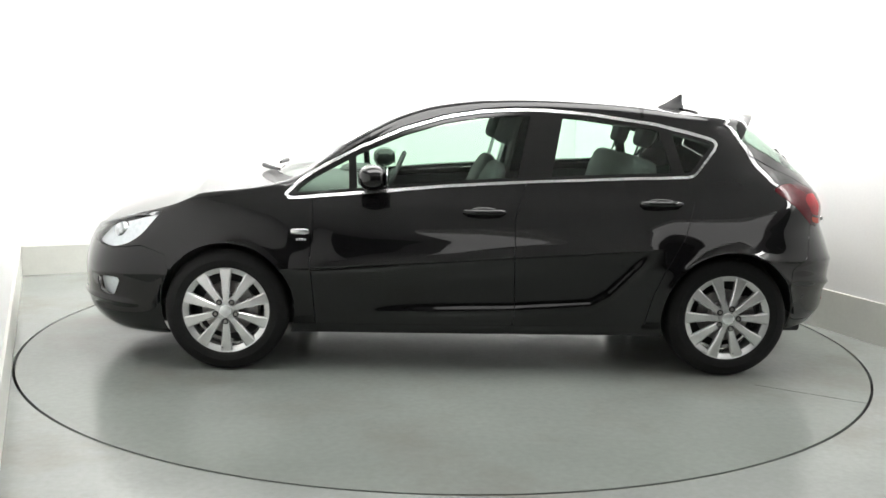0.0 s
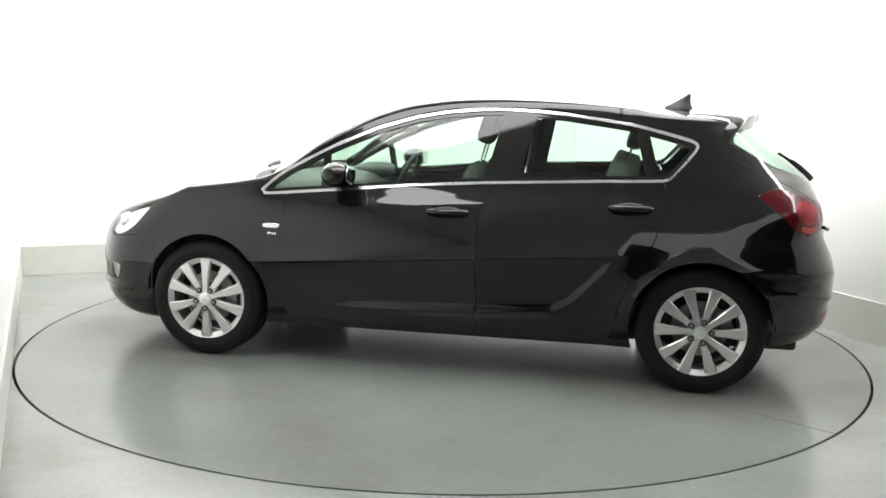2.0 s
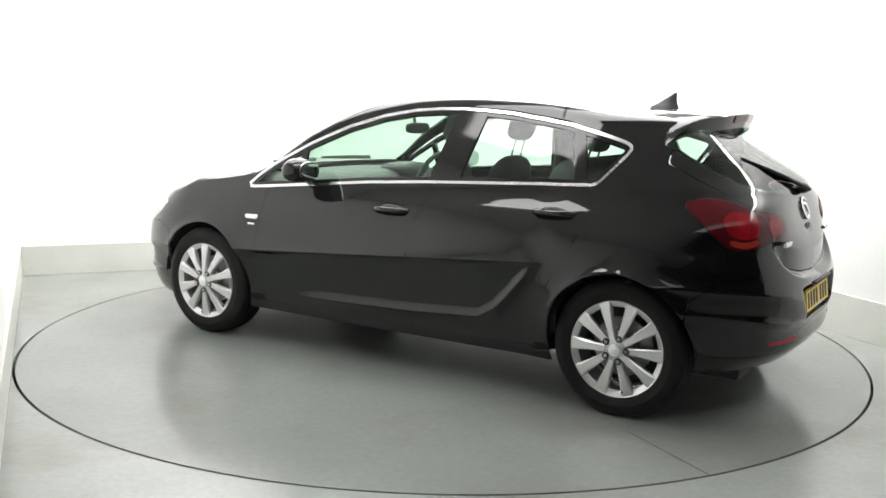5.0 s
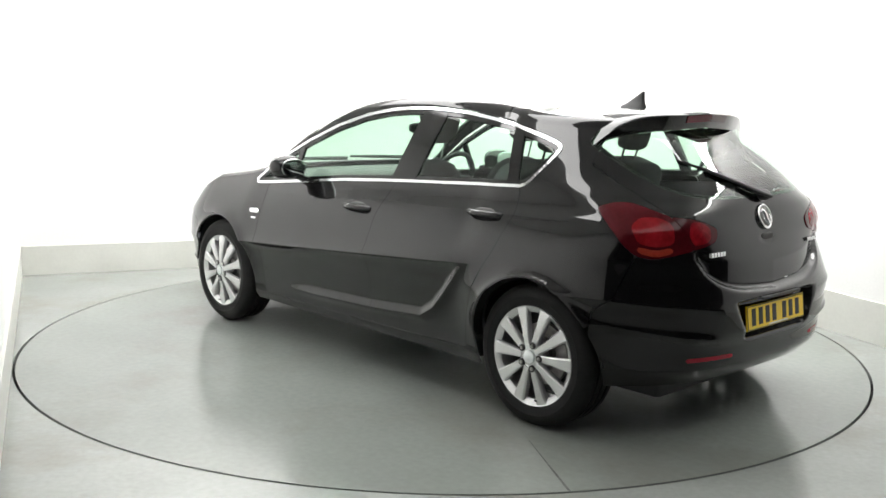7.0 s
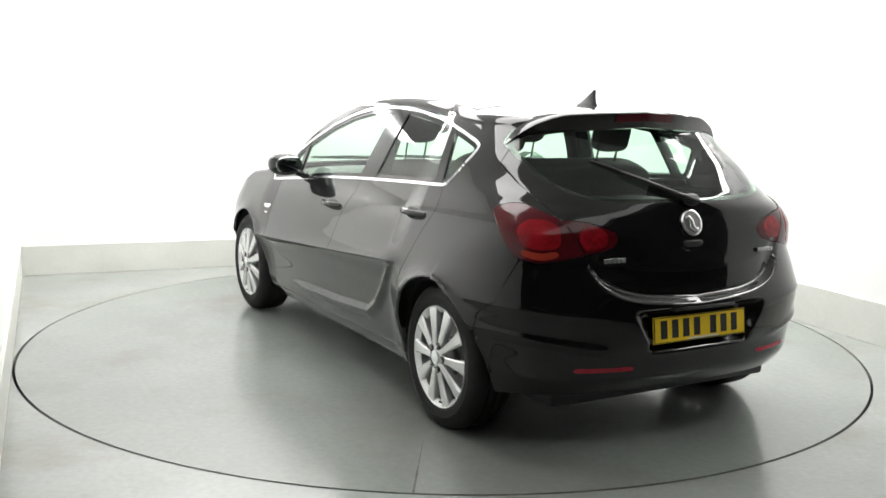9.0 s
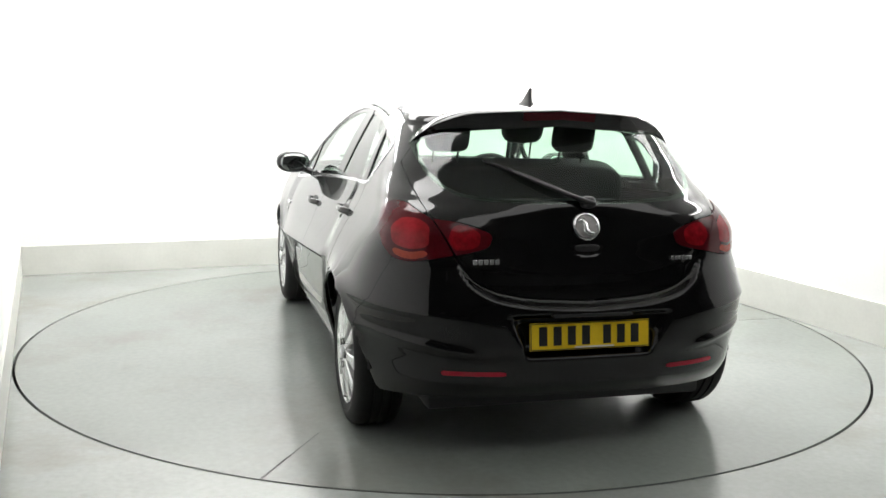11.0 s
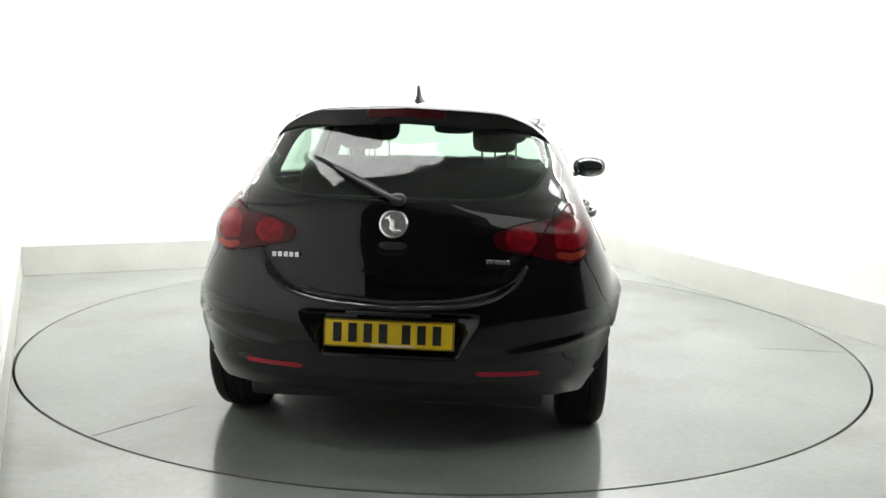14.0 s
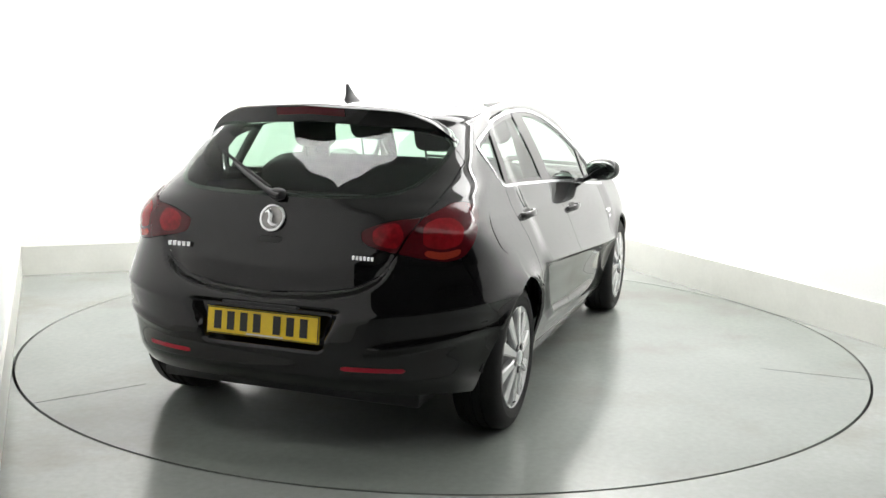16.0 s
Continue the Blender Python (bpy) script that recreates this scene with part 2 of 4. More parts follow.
# ---- the turntable ----
def sector(a0, a1):
    """One of the three steel plates of the turntable, with a thin joint to the next."""
    bm = bmesh.new()
    n = 80
    mid = (a0 + a1) / 2
    g = 0.00004 / math.sin((a1 - a0) / 2)
    c = Vector((g * math.cos(mid), g * math.sin(mid), 0))
    d = 0.00004 / DISC_R
    pts = [c] + [Vector((DISC_R * math.cos(a), DISC_R * math.sin(a), 0)) for a in np.linspace(a0 + d, a1 - d, n + 1)]
    top = [bm.verts.new(p) for p in pts]
    low = [bm.verts.new(p - Vector((0, 0, 0.02))) for p in pts]
    for i in range(1, n + 1):
        bm.faces.new((top[0], top[i], top[i + 1]))
    for i in range(len(pts)):
        k = (i + 1) % len(pts)
        bm.faces.new((top[i], low[i], low[k], top[k]))
    return bm


turntable = tagged(new("turntable"), "round grey-green painted car turntable set flush in the floor", "turntable")
for a in (28.0, 148.0, 270.0):
    b = {28.0: 148.0, 148.0: 270.0, 270.0: 388.0}[a]
    part("plate", sector(radians(a), radians(b)), M_DISC, turntable, "", 20)
M_SCORE = material("scored_joint", (0.060, 0.062, 0.057), 0.6, grain=0.5, scale=60, stain=0.4, stain_scale=8)
for a in (148.0, 270.0):
    bm = box_bm((1.92, -0.005, -0.001), (DISC_R - 0.002, 0.005, 0.001))
    for v in bm.verts:
        if v.co.x < 2.1:
            v.co.y *= 0.2
        v.co = pose(0, 0, 0, 0, 0, a) @ v.co
    part("joint", bm, M_SCORE, turntable, "dark worn joint line")

# ---- the car: body surface as smooth functions of place ----
def curve(*knots):
    """A smooth curve through (at, value) pairs, flat beyond its ends."""
    k = sorted(knots)
    xs, ys = np.array([a for a, _ in k], float), np.array([b for _, b in k], float)
    d = np.diff(ys) / np.diff(xs)
    m = np.concatenate([[d[0]], np.where(d[1:] * d[:-1] > 0, 2 * d[1:] * d[:-1] / np.where(d[1:] + d[:-1] == 0, 1, d[1:] + d[:-1]), 0), [d[-1]]])

    def f(x):
        x = np.clip(np.asarray(x, float), xs[0], xs[-1])
        i = np.clip(np.searchsorted(xs, x) - 1, 0, len(xs) - 2)
        h = xs[i + 1] - xs[i]
        t = (x - xs[i]) / h
        return (ys[i] * (1 + 2 * t) * (1 - t) ** 2 + ys[i + 1] * t * t * (3 - 2 * t)
                + h * (m[i] * t * (1 - t) ** 2 - m[i + 1] * t * t * (1 - t)))
    return f


def ramp(x, a, b):
    t = np.clip((np.asarray(x, float) - a) / (b - a), 0, 1)
    return t * t * (3 - 2 * t)


def sdf(px, py, poly):
    """Signed distance to a closed outline, negative inside."""
    px, py = np.asarray(px, float), np.asarray(py, float)
    best = np.full(px.shape, 1e9)
    inside = np.zeros(px.shape, bool)
    for (ax, ay), (bx, by) in zip(poly, poly[1:] + poly[:1]):
        ex, ey = bx - ax, by - ay
        t = np.clip(((px - ax) * ex + (py - ay) * ey) / (ex * ex + ey * ey), 0, 1)
        best = np.minimum(best, np.hypot(px - ax - t * ex, py - ay - t * ey))
        if ay != by:
            hit = ((ay > py) != (by > py)) & (px < (bx - ax) * (py - ay) / (by - ay) + ax)
            inside ^= hit
    return np.where(inside, -best, best)


def rounded(poly):
    """The outline cut smooth at its corners."""
    for _ in range(2):
        out = []
        for (ax, ay), (bx, by) in zip(poly, poly[1:] + poly[:1]):
            out += [(0.82 * ax + 0.18 * bx, 0.82 * ay + 0.18 * by), (0.18 * ax + 0.82 * bx, 0.18 * ay + 0.82 * by)]
        poly = out
    return poly


WIDTH = curve((0.14, 0.76), (0.20, 0.842), (0.27, 0.866), (0.34, 0.874), (0.42, 0.886), (0.52, 0.902), (0.60, 0.914), (0.66, 0.912),
              (0.72, 0.904), (0.80, 0.880), (0.88, 0.845), (0.94, 0.811), (1.0, 0.778), (1.08, 0.745), (1.2, 0.693), (1.3, 0.645), (1.4, 0.593), (1.5, 0.54))
NOSE = curve((0.14, 2.14), (0.20, 2.22), (0.28, 2.275), (0.38, 2.29), (0.50, 2.285), (0.60, 2.26), (0.68, 2.22), (0.76, 2.13), (0.85, 2.0))
TAIL = curve((0.16, -1.84), (0.22, -1.90), (0.28, -1.99), (0.36, -2.050), (0.42, -2.052), (0.50, -2.068), (0.58, -2.068), (0.63, -2.060), (0.70, -2.038),
             (0.785, -2.006), (0.84, -1.986), (0.92, -1.960), (0.985, -1.940), (1.03, -1.927), (1.06, -1.915), (1.12, -1.860), (1.18, -1.785), (1.24, -1.705), (1.32, -1.605), (1.40, -1.50))
TOPLINE = curve((2.24, 0.700), (2.1, 0.762), (1.9, 0.838), (1.72, 0.885), (1.5, 0.938), (1.3, 0.968), (1.12, 1.003), (1.0, 1.058), (0.90, 1.12), (0.66, 1.245),
                (0.38, 1.372), (0.16, 1.43), (-0.14, 1.462), (-0.39, 1.468), (-0.77, 1.457), (-1.08, 1.432), (-1.34, 1.40), (-1.55, 1.38))
BOTTOM = curve((2.3, 0.17), (1.75, 0.17), (1.6, 0.20), (0.9, 0.205), (-0.95, 0.215), (-1.6, 0.225), (-1.75, 0.25), (-1.9, 0.27), (-2.1, 0.285))
X_FRONT = 1.5
X_REAR = curve((0.1, -1.32), (0.85, -1.38), (0.95, -1.43), (1.05, -1.36), (1.12, -1.20), (1.2, -1.06), (1.45, -0.97))
SQUARE = curve((0.3, 2.95), (0.8, 3.0), (0.88, 3.5), (0.94, 3.9), (1.0, 3.7), (1.06, 3.0), (1.12, 3.05), (1.2, 3.5), (1.4, 3.7))
AXLE = 1.3425
WHEEL_R = 0.328
BLADE = [(0.75, 0.312), (0.43, 0.33), (-0.20, 0.35), (-0.60, 0.378), (-0.70, 0.435), (-0.84, 0.585), (-0.90, 0.66)]


def relief(x, z):
    """Creases, flares and the sculpted door blade, in metres outwards."""
    zc = 0.572 + (0.88 - x) * 0.07
    h = z - zc
    fade = ramp(x, -1.02, -0.82) * (1 - 0.6 * ramp(x, 0.85, 1.1))
    up, dn = np.maximum(h, 0), np.minimum(h, 0)
    crease = (np.where(h > 0, 0.040 * np.exp(-up / 0.060), 0.040 * np.exp(dn / 0.030)) - 0.021) * fade
    below = -0.006 * np.exp(-((h + 0.12) / 0.08) ** 2) * fade
    best = np.full(np.shape(x), 9.0)
    for (ax, az), (bx, bz) in zip(BLADE, BLADE[1:]):
        ex, ez = bx - ax, bz - az
        t = np.clip(((x - ax) * ex + (z - az) * ez) / (ex * ex + ez * ez), 0, 1)
        best = np.minimum(best, np.hypot(x - ax - t * ex, z - az - t * ez))
    blade = 0.021 * np.exp(-(best / 0.026) ** 2) * ramp(x, 0.75, 0.2) * ramp(x, -0.95, -0.85)
    shoulder = 0.003 * np.exp(-np.abs(z - (0.875 + (0.9 - x) * 0.035)) / 0.03) * ramp(x, 1.0, 0.2) * ramp(x, -1.9, -1.5)
    out = crease + below + blade + shoulder
    for ax, amp in ((AXLE, 0.020), (-AXLE, 0.030)):
        r = np.hypot(x - ax, z - 0.335)
        out = out + amp * np.exp(-np.maximum(r - 0.362, 0) / 0.040) * ramp(z, 0.25, 0.5)
    return out


def taper(x, z):
    front = 1 - 0.045 * ramp(x, 0.2, 1.9) ** 1.5
    rear = 1 - ramp(x, -0.4, -1.9) * (0.006 + 0.004 * ramp(z, 0.95, 1.3))
    return front * rear


GATE_RISE = curve((0.0, 0.0), (0.25, 0.016), (0.38, 0.040), (0.48, 0.090), (0.535, 0.168))

# the half outline runs from the nose round the side to the tail
N_F, N_S, N_R, N_V, N_RIM = 54, 190, 90, 132, 9
K_LOW = 50


def waterline(kind, a, z):
    """A place on the outline: corner pieces go by angle, the side by length."""
    if kind == "front":
        n = 2.35
        r = 1 / (np.abs(np.cos(a)) ** n + np.abs(np.sin(a)) ** n) ** (1 / n)
        x = X_FRONT + (NOSE(z) - X_FRONT) * r * np.cos(a)
        lip = 0.012 * np.exp(-((z - 0.335) / 0.014) ** 2) * ramp(x, 1.8, 1.95)
        return x + lip * np.cos(a), (WIDTH(z) * taper(x, z) + relief(x, z) + lip) * r * np.sin(a)
    if kind == "rear":
        n = SQUARE(z)
        xr = X_REAR(z)
        r = 1 / (np.abs(np.cos(a)) ** n + np.abs(np.sin(a)) ** n) ** (1 / n)
        x = xr + (TAIL(z) - xr) * r * np.cos(a)
        y = (WIDTH(z) * taper(np.maximum(x, xr - 0.3), z) + relief(x, z) * ramp(a, 0.5, 1.2)) * r * np.sin(a)
        # recess for the number plate, bumper crease
        inset = 0.052 * (1 - ramp(np.abs(y), 0.265, 0.275 + 0.10 * ramp(z, 0.46, 0.63))) * ramp(z, 0.452, 0.47) * (1 - ramp(z, 0.612, 0.632))
        fold = 0.013 * np.exp(-((z - 0.46 - 0.17 * (y - 0.42)) / 0.016) ** 2) * ramp(y, 0.36, 0.60)
        dent = 0.002 * (1 - ramp(np.hypot((np.abs(y)) / 0.075, (z - 0.872) / 0.028), 0.7, 1.0))
        zr = z - GATE_RISE(y)
        notch = 0.034 * ramp(zr, 0.640, 0.668) * (1 - np.clip((zr - 0.668) / 0.105, 0, 1)) * (1 - ramp(y, 0.44, 0.56))
        hr = z - 0.605 - 0.10 * (y - 0.42)
        edge = np.where(hr > 0, 0.013 * np.exp(-np.maximum(hr, 0) / 0.034), 0.013 * np.exp(np.minimum(hr, 0) / 0.022)) * ramp(y, 0.36, 0.62)
        return x + inset - fold + dent + notch - edge * np.cos(a), y + edge * np.sin(a)
    x = X_FRONT + (X_REAR(z) - X_FRONT) * a
    return x, WIDTH(z) * taper(x, z) + relief(x, z)


def half_shell():
    kinds = [("front", np.linspace(0, math.pi / 2, N_F, endpoint=False)), ("side", np.linspace(0, 1, N_S, endpoint=False)),
             ("rear", np.linspace(math.pi / 2, 0, N_R))]
    cols = []
    for kind, params in kinds:
        for a in params:
            if kind == "side":
                xa = X_FRONT + (-1.12 - X_FRONT) * a
            elif kind == "front":
                xa = X_FRONT + 0.73 * math.cos(a) ** 0.85
            else:
                xa = -1.12 - 0.40 * math.cos(a) ** 0.7
            top = float(TOPLINE(xa))
            xb = xa if kind != "rear" else -1.5 - 0.6 * math.cos(a)
            low = float(BOTTOM(xb))
            rim = 0.045 if xa < 1.1 else 0.03
            # one row lies on the door crease
            xc = X_FRONT + (float(X_REAR(0.62)) - X_FRONT) * a if kind == "side" else (X_FRONT if kind == "front" else float(X_REAR(0.62)))
            zc = 0.572 + (0.88 - min(1.2, max(-1.32, xc))) * 0.07
            z = np.concatenate([zc - (zc - low) * np.linspace(1, 0, K_LOW, endpoint=False) ** 1.2,
                                zc + (top - rim - zc) * np.linspace(0, 1, N_V - K_LOW) ** 1.2])
            x, y = waterline(kind, np.full(N_V, a), z)
            # rolled edge towards the top
            dx, dy = x[-1] - x[-3], y[-1] - y[-3]
            cx = {"front": max(0.0, math.cos(a)), "side": 0.0, "rear": -max(0.0, math.cos(a))}[kind]
            cy = math.sin(a) if kind != "side" else 1.0
            f = np.linspace(0, math.pi / 2, N_RIM + 1)[1:]
            inward = rim * (1 - np.cos(f)) * 0.9 + 0.35 * rim * np.sin(f)
            ex, ey = x[-1] - cx * inward, np.maximum(y[-1] - cy * inward, 0)
            ez = top - rim + rim * np.sin(f)
            cols.append(np.stack([np.concatenate([x, ex]), np.concatenate([y, ey]), np.concatenate([z, ez])], -1))
    return np.array(cols)


def grid_normals(P, closed):
    if closed:
        du = np.roll(P, -1, 0) - np.roll(P, 1, 0)
    else:
        du = np.gradient(P, axis=0)
    dv = np.gradient(P, axis=1)
    n = np.cross(dv, du)
    return n / np.maximum(np.linalg.norm(n, axis=-1, keepdims=True), 1e-9)


HALF = half_shell()
HALF[0, :, 1] = 0
HALF[-1, :, 1] = 0
SHELL = np.concatenate([HALF, (HALF * (1, -1, 1))[-2:0:-1]])
SHELL_N = grid_normals(SHELL, True)
if SHELL_N[N_F + 60, 40, 1] < 0:
    SHELL_N = -SHELL_N
SX, SY, SZ = SHELL[..., 0], SHELL[..., 1], SHELL[..., 2]
SA = np.abs(SY)
# the way round the tail corner, from the middle outwards
SW = SA + (SX + 2.05)

RIMC = HALF[:, -1]
Q = np.linspace(1, -1, 49)
BULGE = curve((2.3, 0.0), (1.7, 0.03), (1.3, 0.12), (1.02, 0.17), (0.6, 0.14), (0.25, 0.08), (-0.3, 0.0), (-1.6, 0.0))
CROWN = curve((2.3, 0.02), (1.9, 0.050), (1.3, 0.030), (1.12, 0.006), (1.0, 0.0), (0.85, 0.008), (0.4, 0.02), (0.1, 0.018), (-1.0, 0.024), (-1.6, 0.034))
lift = (1 - Q[None, :] ** 2)
TOPG = np.stack([RIMC[:, None, 0] + BULGE(RIMC[:, 0])[:, None] * lift, RIMC[:, None, 1] * Q[None, :],
                 RIMC[:, None, 2] + (CROWN(RIMC[:, 0]) * np.minimum(1, RIMC[:, 1] / 0.45))[:, None] * lift], -1)
TOPN = grid_normals(TOPG, False)
if TOPN[N_F + 150, 24, 2] < 0:
    TOPN = -TOPN
TR = np.repeat(RIMC[:, :1], len(Q), 1)      # place of each row on the rim
TY = TOPG[..., 1]


def panel(name, grid, normals, keep, mat, parent, label="", closed=False, out=0.0, depth=0.012):
    """The piece of a body surface where keep is negative, cut clean at its edge and folded inwards round it."""
    nu, nv = keep.shape
    P = (grid + normals * out).reshape(-1, 3)
    Nn = normals.reshape(-1, 3)
    K = keep.reshape(-1)
    iu = np.arange(nu if closed else nu - 1)
    a = (iu[:, None] * nv + np.arange(nv - 1)[None, :]).reshape(-1)
    b = (((iu + 1) % nu)[:, None] * nv + np.arange(nv - 1)[None, :]).reshape(-1)
    quads = np.stack([a, b, b + 1, a + 1], 1)
    neg = (K[quads] < 0).sum(1)
    verts, norms, index, faces = [], [], {}, []

    def vid(key, p, n):
        if key not in index:
            index[key] = len(verts)
            verts.append(p)
            norms.append(n)
        return index[key]
    for q in quads[neg == 4]:
        faces.append([vid(int(i), P[i], Nn[i]) for i in q])
    for q in quads[(neg > 0) & (neg < 4)]:
        poly = []
        for i, j in zip(q, np.roll(q, -1)):
            i, j = int(i), int(j)
            if K[i] < 0:
                poly.append(vid(i, P[i], Nn[i]))
            if (K[i] < 0) != (K[j] < 0):
                t = K[i] / (K[i] - K[j])
                poly.append(vid((min(i, j), max(i, j)), P[i] + t * (P[j] - P[i]), Nn[i] + t * (Nn[j] - Nn[i])))
        if len(poly) > 2:
            faces.append(poly)
    edges = {}
    for f in faces:
        for i, j in zip(f, f[1:] + f[:1]):
            edges[(i, j)] = 1
    rim = [(i, j) for (i, j) in edges if (j, i) not in edges]
    if depth:
        low = {}
        for i, j in rim:
            for k in (i, j):
                if k not in low:
                    low[k] = (len(verts), len(verts) + 1)
                    verts.append(verts[k])
                    verts.append(np.asarray(verts[k]) - np.asarray(norms[k]) * depth)
                    norms += [norms[k], norms[k]]
            faces.append([low[j][0], low[i][0], low[i][1], low[j][1]])
    me = bpy.data.meshes.new(name)
    me.from_pydata([tuple(map(float, v)) for v in verts], [], faces)
    me.shade_smooth()
    vn = [Vector(map(float, n)).normalized() for n in norms]
    me.normals_split_custom_set_from_vertices(vn)
    me.materials.append(mat)
    ob = new(name, me)
    ob.parent = parent
    if label:
        ob["label"] = label
    return ob


def both(*fs):
    """The common part of several regions."""
    out = fs[0]
    for f in fs[1:]:
        out = np.maximum(out, f)
    return out


car = tagged(new("car"), "glossy black five-door hatchback with chrome window trim", "car")
GAP = 0.0025
# outlines on the flank (along, up)
DLO = [(1.045, 0.945), (0.98, 1.01), (0.90, 1.068), (0.78, 1.135), (0.65, 1.203), (0.42, 1.302), (0.20, 1.368), (0.0, 1.403), (-0.15, 1.414), (-0.30, 1.417), (-0.45, 1.412),
       (-0.60, 1.402), (-0.95, 1.357), (-1.14, 1.314), (-1.255, 1.283), (-1.285, 1.268), (-1.295, 1.245), (-1.28, 1.215), (-1.18, 1.096), (-1.155, 1.073), (-1.12, 1.064),
       (-0.76, 1.047), (-0.24, 1.022), (0.2, 0.993), (0.46, 0.967), (0.95, 0.922), (1.02, 0.918)]
DOOR_F = [(0.875, 0.255), (0.90, 0.60), (0.885, 0.82), (0.895, 0.93), (0.93, 1.035), (0.90, 1.072), (0.65, 1.21), (0.42, 1.31), (0.20, 1.376), (0.0, 1.41), (-0.335, 1.424), (-0.295, 1.25), (-0.25, 1.035),
          (-0.185, 0.85), (-0.18, 0.66), (-0.195, 0.30), (-0.18, 0.262)]
DOOR_R = [(-0.18, 0.262), (-0.195, 0.30), (-0.18, 0.66), (-0.185, 0.85), (-0.25, 1.035), (-0.295, 1.25), (-0.335, 1.424), (-0.60, 1.409), (-0.95, 1.365), (-1.0, 1.30), (-1.09, 1.09), (-1.135, 1.05), (-1.15, 0.95),
          (-1.09, 0.77), (-0.985, 0.585), (-0.93, 0.44), (-0.90, 0.275)]
S_DLO = sdf(SX, SZ, DLO)
OPEN = 0.017 - 0.0 + S_DLO          # negative inside the glazed opening
S_DF, S_DR = sdf(SX, SZ, DOOR_F), sdf(SX, SZ, DOOR_R)
ARCH = np.minimum(np.hypot(SX - AXLE, SZ - 0.335), np.hypot(SX + AXLE, SZ - 0.335)) - 0.360
SIDE = {1: -SY, -1: SY}

HEADLAMP = rounded([(2.13, 0.655), (2.05, 0.745), (1.92, 0.80), (1.80, 0.828), (1.69, 0.848), (1.72, 0.81), (1.80, 0.715), (1.88, 0.665), (1.98, 0.638), (2.08, 0.640)])
FOG = rounded([(2.10, 0.465), (1.93, 0.475), (1.955, 0.42), (1.985, 0.36), (2.08, 0.368)])
S_HEAD = np.where(SX > 1.3, sdf(SX, SZ, HEADLAMP), 9)
S_FOG = np.where(SX > 1.3, sdf(SX, SZ, FOG), 9)
LAMP = rounded([(1.235, 1.018), (1.13, 1.045), (1.03, 1.047), (0.92, 1.022), (0.80, 0.994), (0.68, 0.986), (0.58, 0.966), (0.495, 0.938), (0.50, 0.885),
                (0.60, 0.862), (0.70, 0.848), (0.80, 0.832), (0.92, 0.820), (1.02, 0.832), (1.10, 0.880), (1.17, 0.950)])
S_LAMP = np.where(SX < -1.3, sdf(SW, SZ, LAMP), 9)
# tailgate outline seen from behind (across, up)
GATE_L = [(0.0, 0.672), (0.25, 0.688), (0.38, 0.712), (0.48, 0.762), (0.535, 0.84), (0.585, 0.93), (0.625, 1.0), (0.648, 1.06), (0.66, 1.12), (0.665, 1.3), (0.60, 1.40), (0.0, 1.46)]
GATE = GATE_L + [(-y, z) for y, z in GATE_L[::-1][1:-1]]
REAR = SX + 1.42                    # negative behind this line
S_GATE = both(sdf(SY, SZ, GATE), SX + 1.47)
GLASS_L = [(0.0, 1.056), (0.25, 1.058), (0.41, 1.065), (0.50, 1.081), (0.555, 1.108), (0.595, 1.16), (0.612, 1.22), (0.612, 1.28), (0.585, 1.325), (0.50, 1.352), (0.3, 1.376), (0.0, 1.386)]
GLASS = GLASS_L + [(-y, z) for y, z in GLASS_L[::-1][1:-1]]
S_GLASS = both(sdf(SY, SZ, GLASS), SX + 1.42)
# bumper shut lines
F_SEAM = sdf(SX, SZ, [(1.60, 0.10), (1.66, 0.62), (1.80, 0.66), (2.0, 0.63), (2.12, 0.66), (2.25, 0.70), (2.6, 0.70), (2.6, 0.0)])
R_SEAM = sdf(SX, SZ, [(-1.62, 0.10), (-1.675, 0.60), (-1.76, 0.66), (-1.80, 0.86), (-2.5, 0.86), (-2.5, 0.0)])
SILL = SZ - (0.26 + 0.008 * (0.9 - SX))

